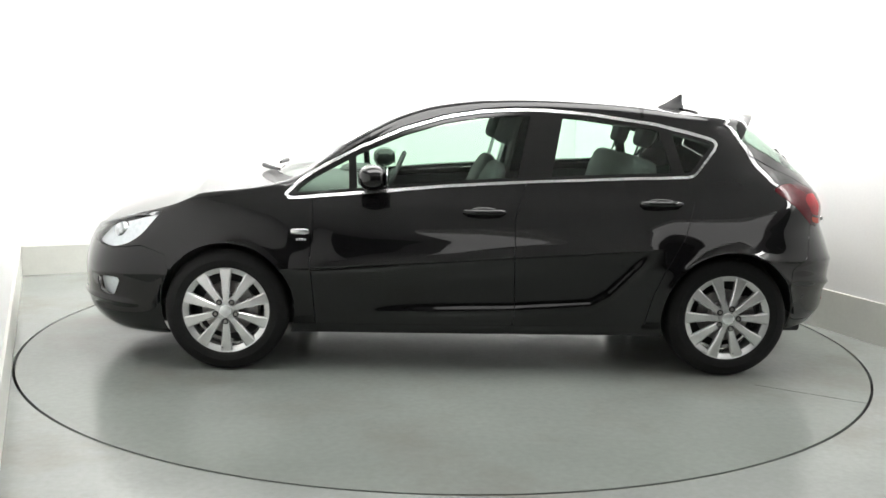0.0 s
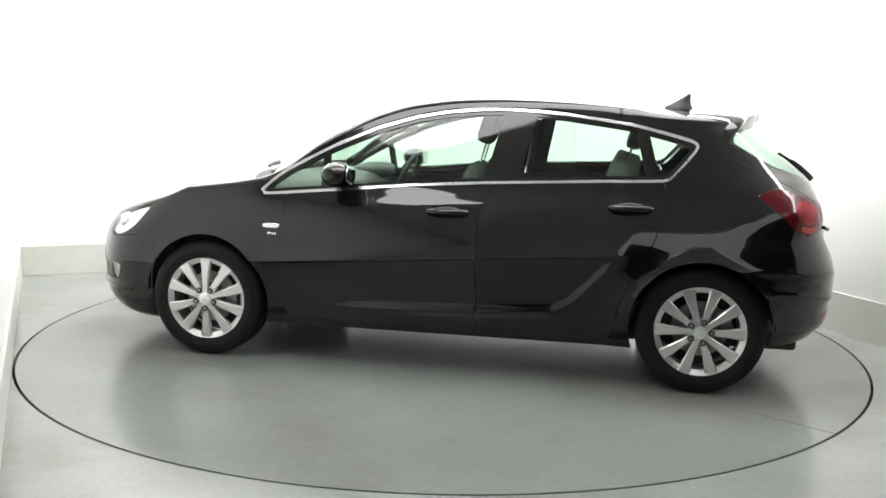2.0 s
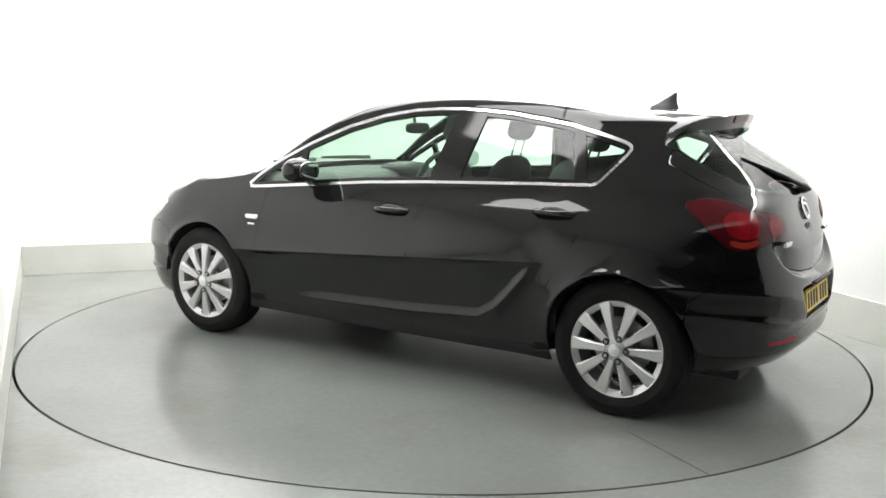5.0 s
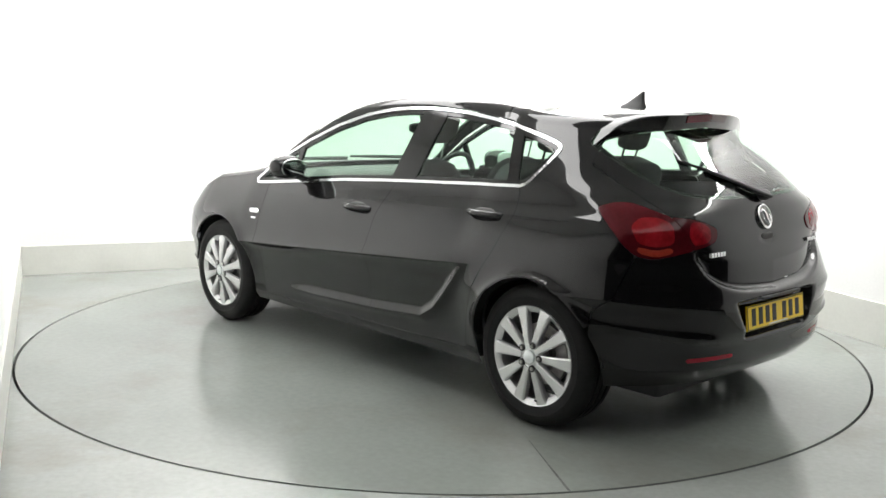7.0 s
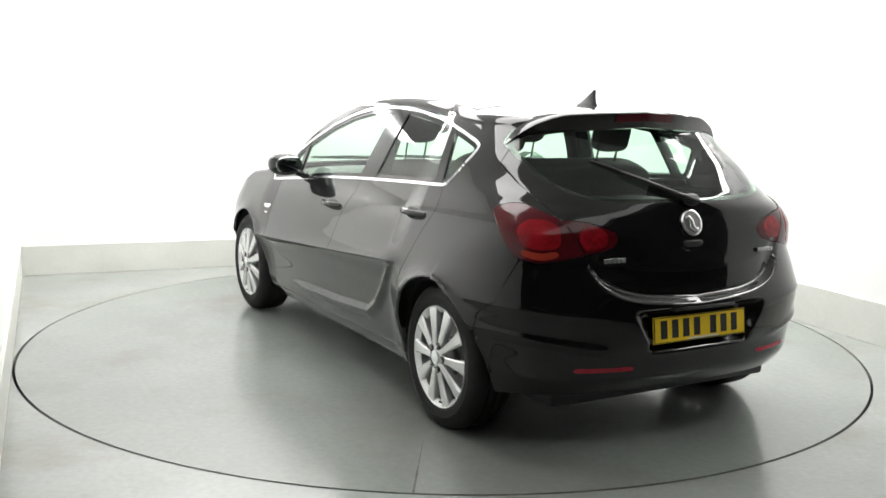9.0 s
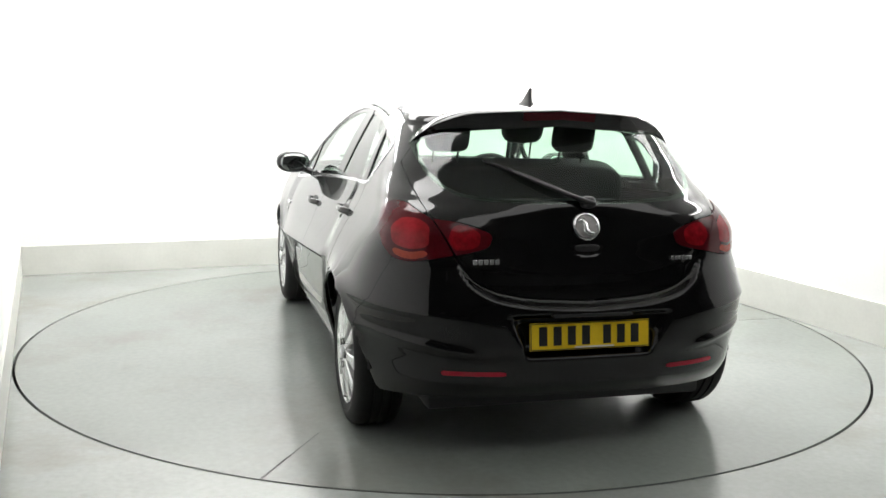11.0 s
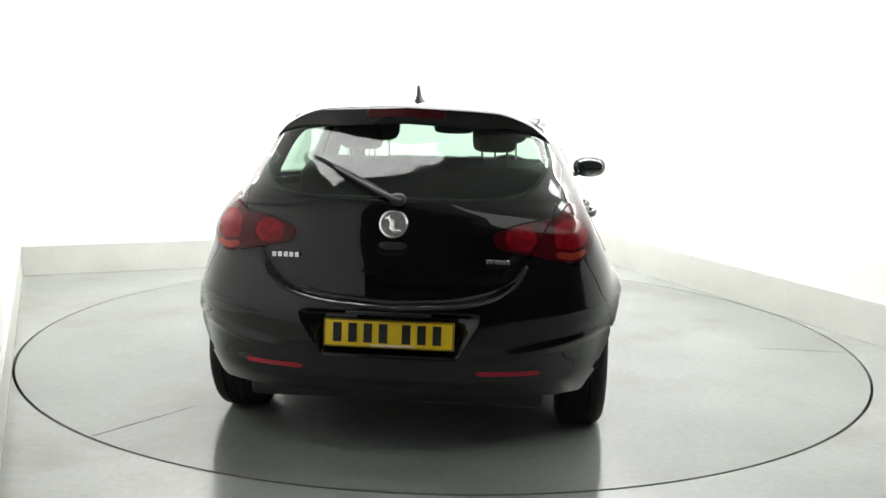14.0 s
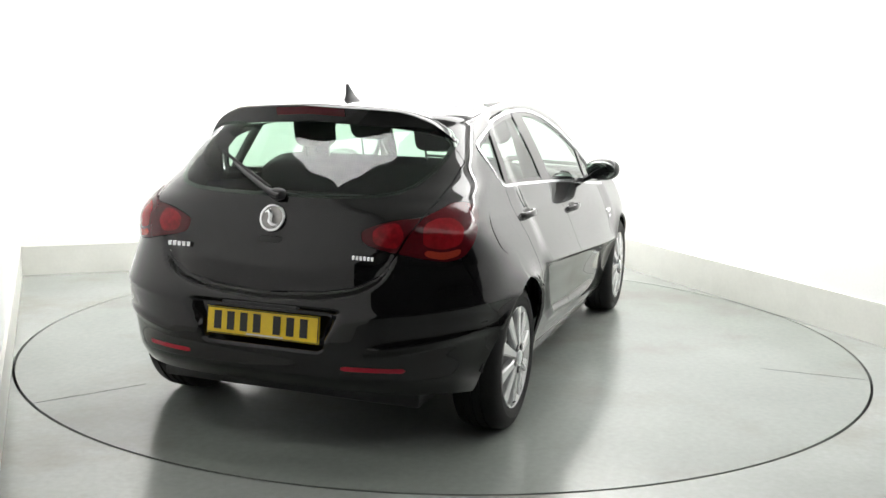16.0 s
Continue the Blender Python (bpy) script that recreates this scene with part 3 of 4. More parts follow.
for s in (1, -1):
    side = SIDE[s]
    wing = panel("front_wing", SHELL, SHELL_N, both(side, -(SX - 0.60), -S_DF + GAP, -F_SEAM + GAP, -S_HEAD + GAP, -ARCH, -S_DLO, SX - 2.2, -SZ + 0.25),
                 M_PAINT, car, "", True)
    door = panel("front_door", SHELL, SHELL_N, both(side, S_DF + GAP, -S_DLO), M_PAINT, car, "", True)
    door_r = panel("rear_door", SHELL, SHELL_N, both(side, S_DR + GAP, -S_DLO, -ARCH - 0.004), M_PAINT, car, "", True)
    panel("rear_quarter", SHELL, SHELL_N, both(side, SX + 0.88, -S_DR + GAP, -S_DLO, -ARCH, -R_SEAM + GAP, -S_GATE + GAP, -S_LAMP + GAP, -SZ + 0.25),
          M_PAINT, car, "", True)
    panel("roof_rail", SHELL, SHELL_N, both(side, SX - 0.9, -SX - 0.9, -SZ + 1.0, -both(S_DF) + GAP, -S_DR + GAP, -S_DLO), M_PAINT, car, "", True)
    panel("sill", SHELL, SHELL_N, both(side, SX - 1.05, -SX - 1.0, -S_DF + GAP, -S_DR + GAP, SZ - 0.30, -ARCH), M_PAINT, car, "", True)
    panel("window_trim", SHELL, SHELL_N, both(side, S_DLO, -S_DLO - 0.0140), M_CHROME, car, "bright chrome window surround", True, 0.004, 0.012)
    # glazing inside the trim, parted by black posts
    zr = (SZ - 1.03) / 0.38
    post_b = np.abs(SX + 0.285 + 0.085 * zr) - 0.090
    post_c = np.abs(SX + 1.085 - 0.105 * zr) - 0.032
    post_a = np.abs(SX - 0.685 - 0.02 * zr) - 0.020
    for post in (post_a, post_b, post_c):
        panel("window_post", SHELL, SHELL_N, both(side, S_DLO + 0.013, post), M_GLOSSBLACK, car, "gloss black window post", True, -0.002, 0.02)
    panel("window_seal", SHELL, SHELL_N, both(side, S_DLO + 0.013, -S_DLO - 0.034), M_GLOSSBLACK, car, "black rubber window seal", True, -0.004, 0.02)
    for nm, lo, hi in (("quarter_window", 0.685, 2.0), ("front_window", -0.285, 0.685), ("rear_window", -1.085, -0.285), ("side_rear_window", -2.0, -1.085)):
        pane = panel(nm, SHELL, SHELL_N, both(side, S_DLO + 0.03, lo - SX - 0.1 * zr * (lo < 0), SX - hi + 0.1 * zr * (hi < 0)), M_GLASS, car, "green-tinted window glass", True, -0.008, 0)
        pane.visible_shadow = False
    # lamps
    lamp = panel("headlight", SHELL, SHELL_N, both(side, S_HEAD + 0.002), M_LENS, car, "clear headlight", True, 0.002, 0.004)
    lamp.visible_shadow = False
    panel("reflector", SHELL, SHELL_N, both(side, S_HEAD + 0.002), M_LAMPIN, lamp, "silver lamp bowl", True, -0.032, 0.0)
    bm = lathe_bm([(0.001, 0.02), (0.03, 0.02), (0.045, 0.0), (0.05, -0.03), (0.04, -0.05)], 24, "y", None, pose(1.95, s * 0.655, 0.715, 0, 0, -50 * s))
    part("projector", bm, M_CHROME, lamp, "round projector lens")
    fog = panel("fog_light", SHELL, SHELL_N, both(side, S_FOG), M_LENS, car, "clear fog light in the bumper", True, -0.004, 0.004)
    panel("reflector", SHELL, SHELL_N, both(side, S_FOG), M_LAMPIN, fog, "silver lamp bowl", True, -0.03, 0.0)
    outer = panel("tail_light", SHELL, SHELL_N, both(side, S_LAMP + 0.002, -S_GATE + 0.003), M_HALLRED, car, "dark red tail light", True, 0.004, 0.015)
    inner = panel("tail_light", SHELL, SHELL_N, both(side, S_LAMP + 0.002, S_GATE + 0.003), M_HALLRED, car, "dark red tail light on the tailgate", True, 0.004, 0.015)
    # brighter chambers
    panel("brake_chamber", SHELL, SHELL_N, both(side, sdf(SW, SZ, rounded([(0.79, 0.885), (0.80, 0.965), (0.89, 0.992), (0.99, 0.990), (1.05, 0.955), (1.01, 0.888), (0.90, 0.872)])), SX + 1.3),
          M_RED, outer, "bright red lamp chamber", True, 0.0055, 0.002)
    panel("indicator", SHELL, SHELL_N, both(side, sdf(SW, SZ, rounded([(0.80, 0.846), (0.80, 0.874), (0.90, 0.860), (1.02, 0.876), (1.00, 0.846), (0.90, 0.831)])), SX + 1.3),
          M_ORANGE, outer, "amber lamp chamber", True, 0.0055, 0.002)
    panel("brake_chamber", SHELL, SHELL_N, both(side, sdf(SW, SZ, rounded([(0.55, 0.89), (0.55, 0.940), (0.61, 0.966), (0.69, 0.974), (0.70, 0.876), (0.61, 0.876)])), SX + 1.3, S_GATE + 0.008),
          M_MIDRED, inner, "bright red lamp chamber", True, 0.0055, 0.002)

bumper = panel("front_bumper", SHELL, SHELL_N, both(F_SEAM + GAP, -S_HEAD + GAP, -S_FOG + 0.001, -ARCH), M_PAINT, car, "", True)
rear_bumper = panel("rear_bumper", SHELL, SHELL_N, both(R_SEAM + GAP, -S_GATE + GAP, -S_LAMP + GAP, -ARCH), M_PAINT, car, "", True)
gate = panel("tailgate", SHELL, SHELL_N, both(S_GATE + GAP, -S_GLASS, -S_LAMP + GAP), M_PAINT, car, "", True)
rw = panel("rear_windscreen", SHELL, SHELL_N, both(S_GLASS - 0.004), M_GLASS, car, "green-tinted rear window glass", True, 0.001, 0)
rw.visible_shadow = False
panel("rear_window_seal", SHELL, SHELL_N, both(S_GLASS, -S_GLASS - 0.012), M_GLOSSBLACK, car, "black glass edge", True, -0.003, 0.004)

panel("bonnet", TOPG, TOPN, both(-(TR - 1.10), TR - 2.19), M_PAINT, car, "", False)
panel("nose_trim", TOPG, TOPN, both(-(TR - 2.195)), M_PAINT, car, "", False)
panel("cowl", TOPG, TOPN, both(-(TR - 1.01), TR - 1.095), M_PLASTIC, car, "black plastic wiper cowl", False)
ws_f = both(-(TR - 0.27), TR - 1.005, np.abs(TY) - np.maximum(RIMC[:, 1], 0.01)[:, None] * 0.955)
ws = panel("windscreen", TOPG, TOPN, ws_f, M_GLASS, car, "green-tinted windscreen glass", False, 0.0, 0)
ws.visible_shadow = False
panel("roof_frame", TOPG, TOPN, both(-ws_f, TR - 1.005, -(TR - 0.2)), M_PAINT, car, "black windscreen pillars", False)
panel("roof", TOPG, TOPN, both(TR - 0.195), M_PAINT, car, "", False)
panel("roof_lining", TOPG, TOPN, both(TR - 0.20, -TR - 1.40, np.abs(TY) - 0.52), M_LINING, car, "pale grey roof lining", False, -0.035, 0)


def underbody():
    bm = box_bm((-1.85, -0.62, 0.20), (2.0, 0.62, 0.30), 0.02)
    box_bm((-0.92, -0.80, 0.21), (0.92, 0.80, 0.30), 0.02, bm)
    return bm


part("floor_pan", underbody(), M_PLASTIC, car, "dark underbody")
for ax in (AXLE, -AXLE):
    for s in (1, -1):
        bm = bmesh.new()
        n, y0, y1 = 28, 0.58, 0.845
        rows = []
        for i in range(n + 1):
            a = math.radians(2 + 176 * i / n)
            rows.append([bm.verts.new((ax + 0.372 * math.cos(a), s * y, 0.335 + 0.372 * math.sin(a))) for y in (y0, y1)])
        for a, b in zip(rows, rows[1:]):
            bm.faces.new((a[0], a[1], b[1], b[0]))
        bm.faces.new([r[0] for r in rows])
        part("wheel_arch_liner", bm, M_PLASTIC, car, "black plastic arch liner")


# ---- wheels ----
def spoke_bm(bm, ang):
    """One tapered spoke from hub to rim, outer face along +y, with bevelled shoulders."""
    pts = []
    for r, w, y in ((0.052, 0.0165, 0.010), (0.10, 0.0185, 0.007), (0.15, 0.0235, 0.003), (0.195, 0.029, 0.000), (0.222, 0.036, -0.004)):
        pts.append((r, w, y))
    rows = []
    for r, w, y in pts:
        row = []
        for o, dy in ((-1.0, -0.030), (-1.0, -0.006), (-0.72, 0.0), (0.72, 0.0), (1.0, -0.006), (1.0, -0.030)):
            u = o * w
            row.append(bm.verts.new((r * math.cos(ang) - u * math.sin(ang), y + dy, r * math.sin(ang) + u * math.cos(ang))))
        rows.append(row)
    for a, b in zip(rows, rows[1:]):
        for k in range(5):
            bm.faces.new((a[k], a[k + 1], b[k + 1], b[k]))
        bm.faces.new((a[5], a[0], b[0], b[5]))
    bm.faces.new(rows[0])
    bm.faces.new(rows[-1][::-1])


def build_wheel():
    """A ten-spoke alloy wheel, its outer face towards +y."""
    wheel = part("wheel", lathe_bm([(0.214, -0.175), (0.205, -0.13), (0.198, -0.06), (0.200, -0.02), (0.216, -0.008), (0.229, -0.002), (0.231, -0.010), (0.222, -0.03), (0.212, -0.06), (0.216, -0.13), (0.224, -0.175)],
                                   72, "y", closed=True), M_ALLOY, car, "silver ten-spoke alloy wheel")
    tp = [(0.222, -0.19), (0.236, -0.205), (0.275, -0.212), (0.305, -0.206), (0.320, -0.196), (0.3265, -0.182)]
    for y in (-0.150, -0.110, -0.070):
        tp += [(0.328, y - 0.006), (0.320, y - 0.005), (0.320, y + 0.005), (0.328, y + 0.006)]
    tp += [(0.3265, -0.038), (0.320, -0.020), (0.308, -0.008), (0.29, 0.001), (0.270, 0.005), (0.266, 0.003), (0.245, 0.004), (0.236, -0.001), (0.228, -0.008), (0.222, -0.02)]
    part("tyre", lathe_bm(tp, 96, "y", closed=True), M_RUBBER, wheel, "black road tyre", 35)
    for k in range(10):
        bm = bmesh.new()
        spoke_bm(bm, math.radians(90 + 36 * k))
        part("spoke", bm, M_ALLOY, wheel, "", 30)
    part("hub", lathe_bm([(0.001, -0.045), (0.070, -0.045), (0.066, -0.006), (0.056, 0.005), (0.036, 0.009), (0.001, 0.009)], 48), M_ALLOY, wheel)
    part("centre_cap", lathe_bm([(0.001, 0.008), (0.031, 0.008), (0.030, 0.017), (0.025, 0.019), (0.001, 0.021)], 36), M_LAMPIN, wheel, "grey centre cap")
    for k in range(5):
        a = math.radians(54 + 72 * k)
        m = pose(0.056 * math.cos(a), 0, 0.056 * math.sin(a))
        # raised black disc: the well's shade is put into its colour
        part("bolt_well_shade", lathe_bm([(0.001, 0.000), (0.0165, 0.000), (0.0165, 0.0118), (0.0150, 0.0128), (0.0130, 0.0118), (0.001, 0.0112)], 16, "y", None, m), M_INK_SHADE, wheel, "black disc for the shade in a bolt well")
        part("wheel_bolt", lathe_bm([(0.001, 0.009), (0.0095, 0.009), (0.009, 0.0155), (0.001, 0.016)], 6, "y", None, m), M_STEEL, wheel, "steel wheel bolt")
    part("brake_disc", lathe_bm([(0.02, -0.105), (0.142, -0.105), (0.142, -0.080), (0.085, -0.079), (0.080, -0.062), (0.02, -0.062)], 48), M_STEEL, wheel, "steel brake disc")
    part("caliper", box_bm((-0.165, -0.125, -0.06), (-0.095, -0.055, 0.06), 0.012), M_STEEL, wheel, "grey brake caliper")
    part("valve", tube_bm([(0.02, -0.002, -0.203), (0.022, 0.012, -0.196)], 0.0035, 8), M_INK_SHADE, wheel, "rubber valve")
    # plain black disc that closes the view behind the brake disc
    part("backing", lathe_bm([(0.05, -0.150), (0.19, -0.150), (0.19, -0.145), (0.05, -0.145)], 40), M_INK_SHADE, wheel, "plain black disc behind the brake disc")
    return wheel


HUB_Y = 0.876
first = build_wheel()
first.matrix_basis = pose(AXLE, HUB_Y, WHEEL_R, 0, 0, 0)
copy_thing(first, pose(-AXLE, HUB_Y, WHEEL_R, 0, 18, 0))
copy_thing(first, pose(AXLE, -HUB_Y - 0.012, WHEEL_R, 0, 20, 180))
copy_thing(first, pose(-AXLE, -HUB_Y - 0.012, WHEEL_R, 0, -6, 180))


# ---- outer details of the car ----
def flank(x, z):
    return float(WIDTH(z) * taper(x, z) + relief(x, z))


def tail_x(z, inset=0.0):
    return float(TAIL(z)) + inset


def door_handle(parent, x, z, s):
    y = flank(x, z) * s
    # no hollow here: a black blob paints the shade behind the handle
    part("handle_recess_shade", blob_bm((x, y - 0.012 * s, z), (0.075, 0.016, 0.030), 2.6), M_INK_SHADE, parent, "black blob for the shade in the finger recess")
    bm = bmesh.new()
    pts = [(x + 0.105, y - s * 0.004, z + 0.002), (x + 0.085, y + s * 0.016, z + 0.004), (x + 0.03, y + s * 0.030, z + 0.005), (x - 0.03, y + s * 0.030, z + 0.005),
           (x - 0.085, y + s * 0.018, z + 0.004), (x - 0.112, y - s * 0.004, z + 0.002)]
    tube_bm(pts, [0.010, 0.012, 0.011, 0.011, 0.013, 0.010], 12, bm, 1.35)
    part("handle", bm, M_PAINT, parent, "black pull handle", 60)


def door_mirror(parent, s):
    y = 0.888 * s
    shell = part("mirror_shell", blob_bm((0.572, y, 1.050), (0.078, 0.104, 0.068), 2.3, m=None), M_PAINT, parent, "black door mirror housing", 60)
    part("mirror_glass", blob_bm((0.496, y, 1.050), (0.008, 0.084, 0.052), 2.4), M_MIRROR, shell, "mirror glass", 60)
    part("mirror_arm", tube_bm([(0.60, 0.765 * s, 0.985), (0.60, 0.81 * s, 1.0), (0.59, 0.86 * s, 1.025)], [0.034, 0.026, 0.026], 12, None, 0.7), M_GLOSSBLACK, shell, "black mirror arm", 60)


def chrome_bars(parent, name, cx, cy, z0, w, h, n, normal_y, thick=0.003):
    """A row of small raised bars in place of lettering."""
    for k in range(n):
        o = (k - (n - 1) / 2) * w * 1.35
        if normal_y:
            bm = box_bm((cx + o - w / 2, min(cy, cy + thick * normal_y), z0 - h / 2), (cx + o + w / 2, max(cy, cy + thick * normal_y), z0 + h / 2), 0.0008, segs=1)
        else:
            bm = box_bm((cx - thick, cy + o - w / 2, z0 - h / 2), (cx, cy + o + w / 2, z0 + h / 2), 0.0008, segs=1)
        part(name, bm, M_CHROME, parent, "small chrome badge bar")


for s, doors in ((1, [o for o in car.children if o.name.startswith(("front_door", "rear_door"))][0:2]),
                 (-1, [o for o in car.children if o.name.startswith(("front_door", "rear_door"))][2:4])):
    door_handle(doors[0], -0.015, 0.868, s)
    door_handle(doors[1], -0.965, 0.928, s)
    door_mirror(doors[0], s)
    y = flank(0.955, 0.757) * s * 1.0
    bm = blob_bm((0.952, y + s * 0.001, 0.757), (0.050, 0.007, 0.015), 3.5)
    part("side_indicator", bm, M_CHROME, car, "small chrome side indicator", 50)
    chrome_bars(car, "side_badge", 0.945, flank(0.945, 0.716) * s, 0.716, 0.010, 0.012, 4, s)
    panel("door_trim", SHELL, SHELL_N, both(SIDE[s], SX - 1.0, -SX - 1.4, -SZ + 0.33, S_DLO * 0 + SZ - (0.985 - 0.055 * (SX - 0.2)), -ARCH - 0.02),
          M_TRIM, car, "dark inner door panel", True, -0.07, 0)
    panel("rear_reflector", SHELL, SHELL_N, both(SIDE[s], np.abs(SA - 0.475) - 0.125, np.abs(SZ - 0.392) - 0.009, SX + 1.6), M_REFLECTOR, car, "thin red bumper reflector", True, 0.002, 0.004)

panel("fuel_flap", SHELL, SHELL_N, both(SIDE[-1], np.hypot(SX + 1.46, SZ - 0.90) - 0.085), M_PAINT, car, "", True, 0.002, 0.004)


TIP_Z = curve((0.0, 1.430), (0.37, 1.411), (0.51, 1.368), (0.60, 1.296), (0.650, 1.226))
TIP_X = curve((0.0, -1.638), (0.2, -1.615), (0.37, -1.568), (0.51, -1.505), (0.60, -1.448), (0.650, -1.395))
TIP_LOW = curve((0.0, 1.356), (0.37, 1.333), (0.51, 1.308), (0.60, 1.272), (0.650, 1.216))
LEAD_X = curve((0.0, -1.24), (0.50, -1.25), (0.60, -1.28), (0.650, -1.32))
LEAD_Z = curve((0.0, 1.440), (0.37, 1.424), (0.50, 1.395), (0.57, 1.345), (0.60, 1.306), (0.650, 1.228))


def spoiler_bm():
    """Roof spoiler: a wing that runs on from the roof, with a tall blunt trailing face and ends that droop into the pillars."""
    bm = bmesh.new()
    rows = []
    for y in np.linspace(-0.650, 0.650, 57):
        a = abs(y)
        tx, tz, tl, lx, lz = (float(f(a)) for f in (TIP_X, TIP_Z, TIP_LOW, LEAD_X, LEAD_Z))
        pts = [(lx, y * 0.96, lz)]
        for k in (0.3, 0.6, 0.85):
            pts.append((lx + (tx - lx) * k, y * (0.96 + 0.04 * k), lz + (tz - lz) * k + 0.010 * math.sin(math.pi * k) * (1 - a)))
        h = tz - tl
        pts += [(tx, y, tz - 0.004), (tx - 0.006, y, tz - 0.14 * h), (tx + 0.004, y, tz - 0.6 * h), (tx + 0.014, y, tl),
                (tx + 0.030, y * 0.995, tl - 0.004), (tx + 0.10, y * 0.98, tl + 0.012), (lx - 0.05, y * 0.94, lz - 0.06)]
        rows.append([bm.verts.new(p) for p in pts])
    n = len(rows[0])
    for a, b in zip(rows, rows[1:]):
        for k in range(n):
            bm.faces.new((a[k], a[(k + 1) % n], b[(k + 1) % n], b[k]))
    bm.faces.new(rows[0])
    bm.faces.new(rows[-1][::-1])
    return bm


spoiler = part("roof_spoiler", spoiler_bm(), M_PAINT, car, "glossy black roof spoiler", 50)
bm = bmesh.new()
rows = []
for y in np.linspace(-0.165, 0.165, 13):
    tx, tz, tl = float(TIP_X(abs(y))), float(TIP_Z(abs(y))), float(TIP_LOW(abs(y)))
    h = tz - tl
    rows.append([bm.verts.new(p) for p in ((tx - 0.0095, y, tz - 0.18 * h), (tx - 0.001, y, tz - 0.62 * h), (tx + 0.012, y, tz - 0.62 * h), (tx + 0.004, y, tz - 0.18 * h))])
for a, b in zip(rows, rows[1:]):
    for k in range(4):
        bm.faces.new((a[k], a[(k + 1) % 4], b[(k + 1) % 4], b[k]))
bm.faces.new(rows[0])
bm.faces.new(rows[-1])
part("brake_light", bm, M_HALLRED, spoiler, "dark red high brake light", 35)


def fin_bm():
    bm = bmesh.new()
    rows = []
    for z, x0, x1, w in ((1.420, -1.095, -1.262, 0.032), (1.444, -1.105, -1.258, 0.027), (1.456, -1.135, -1.250, 0.017), (1.480, -1.175, -1.246, 0.011), (1.503, -1.212, -1.246, 0.008), (1.516, -1.230, -1.245, 0.006)):
        row = []
        for k in range(16):
            a = 2 * math.pi * k / 16
            row.append(bm.verts.new(((x0 + x1) / 2 + (x0 - x1) / 2 * math.cos(a), w * math.sin(a), z)))
        rows.append(row)
    for a, b in zip(rows, rows[1:]):
        for k in range(16):
            bm.faces.new((a[k], a[(k + 1) % 16], b[(k + 1) % 16], b[k]))
    bm.faces.new(rows[0])
    bm.faces.new(rows[-1])
    return bm


part("antenna_fin", fin_bm(), M_PLASTIC, car, "black shark fin antenna", 50).location = (-0.020, 0, 0.004)

# tailgate furniture
ex = tail_x(0.966) - 0.004
mE = pose(ex, 0, 0.966, 0, 0, 90) @ pose(0, 0, 0, 20, 0, 0)
emblem = part("emblem", lathe_bm([(0.046, -0.004), (0.057, -0.004), (0.058, 0.006), (0.054, 0.009), (0.049, 0.009), (0.046, 0.005)], 48, "y", None, mE, True), M_CHROME, car, "round chrome emblem ring", 50)
part("emblem_disc", lathe_bm([(0.001, -0.003), (0.047, -0.003), (0.047, 0.002), (0.001, 0.003)], 40, "y", None, mE), M_STEEL, emblem, "grey emblem ground")
part("emblem_boss", tube_bm([mE @ Vector(p) for p in ((-0.030, 0.004, -0.026), (-0.012, 0.007, -0.034), (0.006, 0.008, -0.018), (0.004, 0.008, 0.006), (0.018, 0.007, 0.026), (0.034, 0.004, 0.020))],
                            [0.006, 0.011, 0.013, 0.012, 0.011, 0.006], 10), M_CHROME, emblem, "plain chrome emblem sweep", 60)
# shade of the grip hollow, painted as a flat black blob
part("grip_recess_shade", blob_bm((tail_x(0.872) + 0.012, 0, 0.874), (0.012, 0.058, 0.021), 4), M_INK_SHADE, gate, "black blob for the shade in the tailgate grip recess", 60)
chrome_bars(gate, "model_badge", tail_x(0.834) + 0.018, 0.430, 0.834, 0.017, 0.020, 5, 0, 0.016)
chrome_bars(gate, "engine_badge", tail_x(0.834) + 0.018, -0.420, 0.834, 0.012, 0.017, 6, 0, 0.016)

# rear wiper
def rear_x(y, z):
    """Where the tail's surface lies at that place across and up."""
    xr, n = float(X_REAR(z)), float(SQUARE(z))
    return xr + (float(TAIL(z)) - xr) * (1 - min(1.0, abs(y) / float(WIDTH(z))) ** n) ** (1 / n)


def on_glass(y, z, off):
    return (rear_x(y, z) - off, y, z)


wiper = part("rear_wiper", tube_bm([on_glass(-0.030, 1.058, 0.034), on_glass(0.0, 1.066, 0.036), on_glass(0.06, 1.088, 0.032), on_glass(0.18, 1.137, 0.026), on_glass(0.27, 1.174, 0.022)],
                                   [0.021, 0.021, 0.016, 0.012, 0.008], 12, None, 0.6), M_PLASTIC, car, "black rear wiper arm", 60)
part("wiper_blade", tube_bm([on_glass(0.035, 1.086, 0.012), on_glass(0.20, 1.150, 0.013), on_glass(0.375, 1.216, 0.010)], [0.007, 0.011, 0.006], 8, None, 0.8), M_RUBBER, wiper, "black wiper blade", 60)
part("wiper_boss", blob_bm(on_glass(-0.012, 1.062, 0.016), (0.030, 0.032, 0.026), 2.6), M_PLASTIC, wiper, "black wiper boss", 60)
for y0, y1 in ((-0.10, 0.50), (-0.62, -0.05)):
    fw = part("front_wiper", tube_bm([(1.29 - 0.2 * y0 * y0, y0, 1.032), (1.22 - 0.18 * ((y0 + y1) / 2) ** 2, (y0 + y1) / 2, 1.044), (1.18 - 0.28 * y1 * y1, y1, 1.054)], [0.014, 0.012, 0.008], 10), M_PLASTIC, car, "black windscreen wiper", 60)

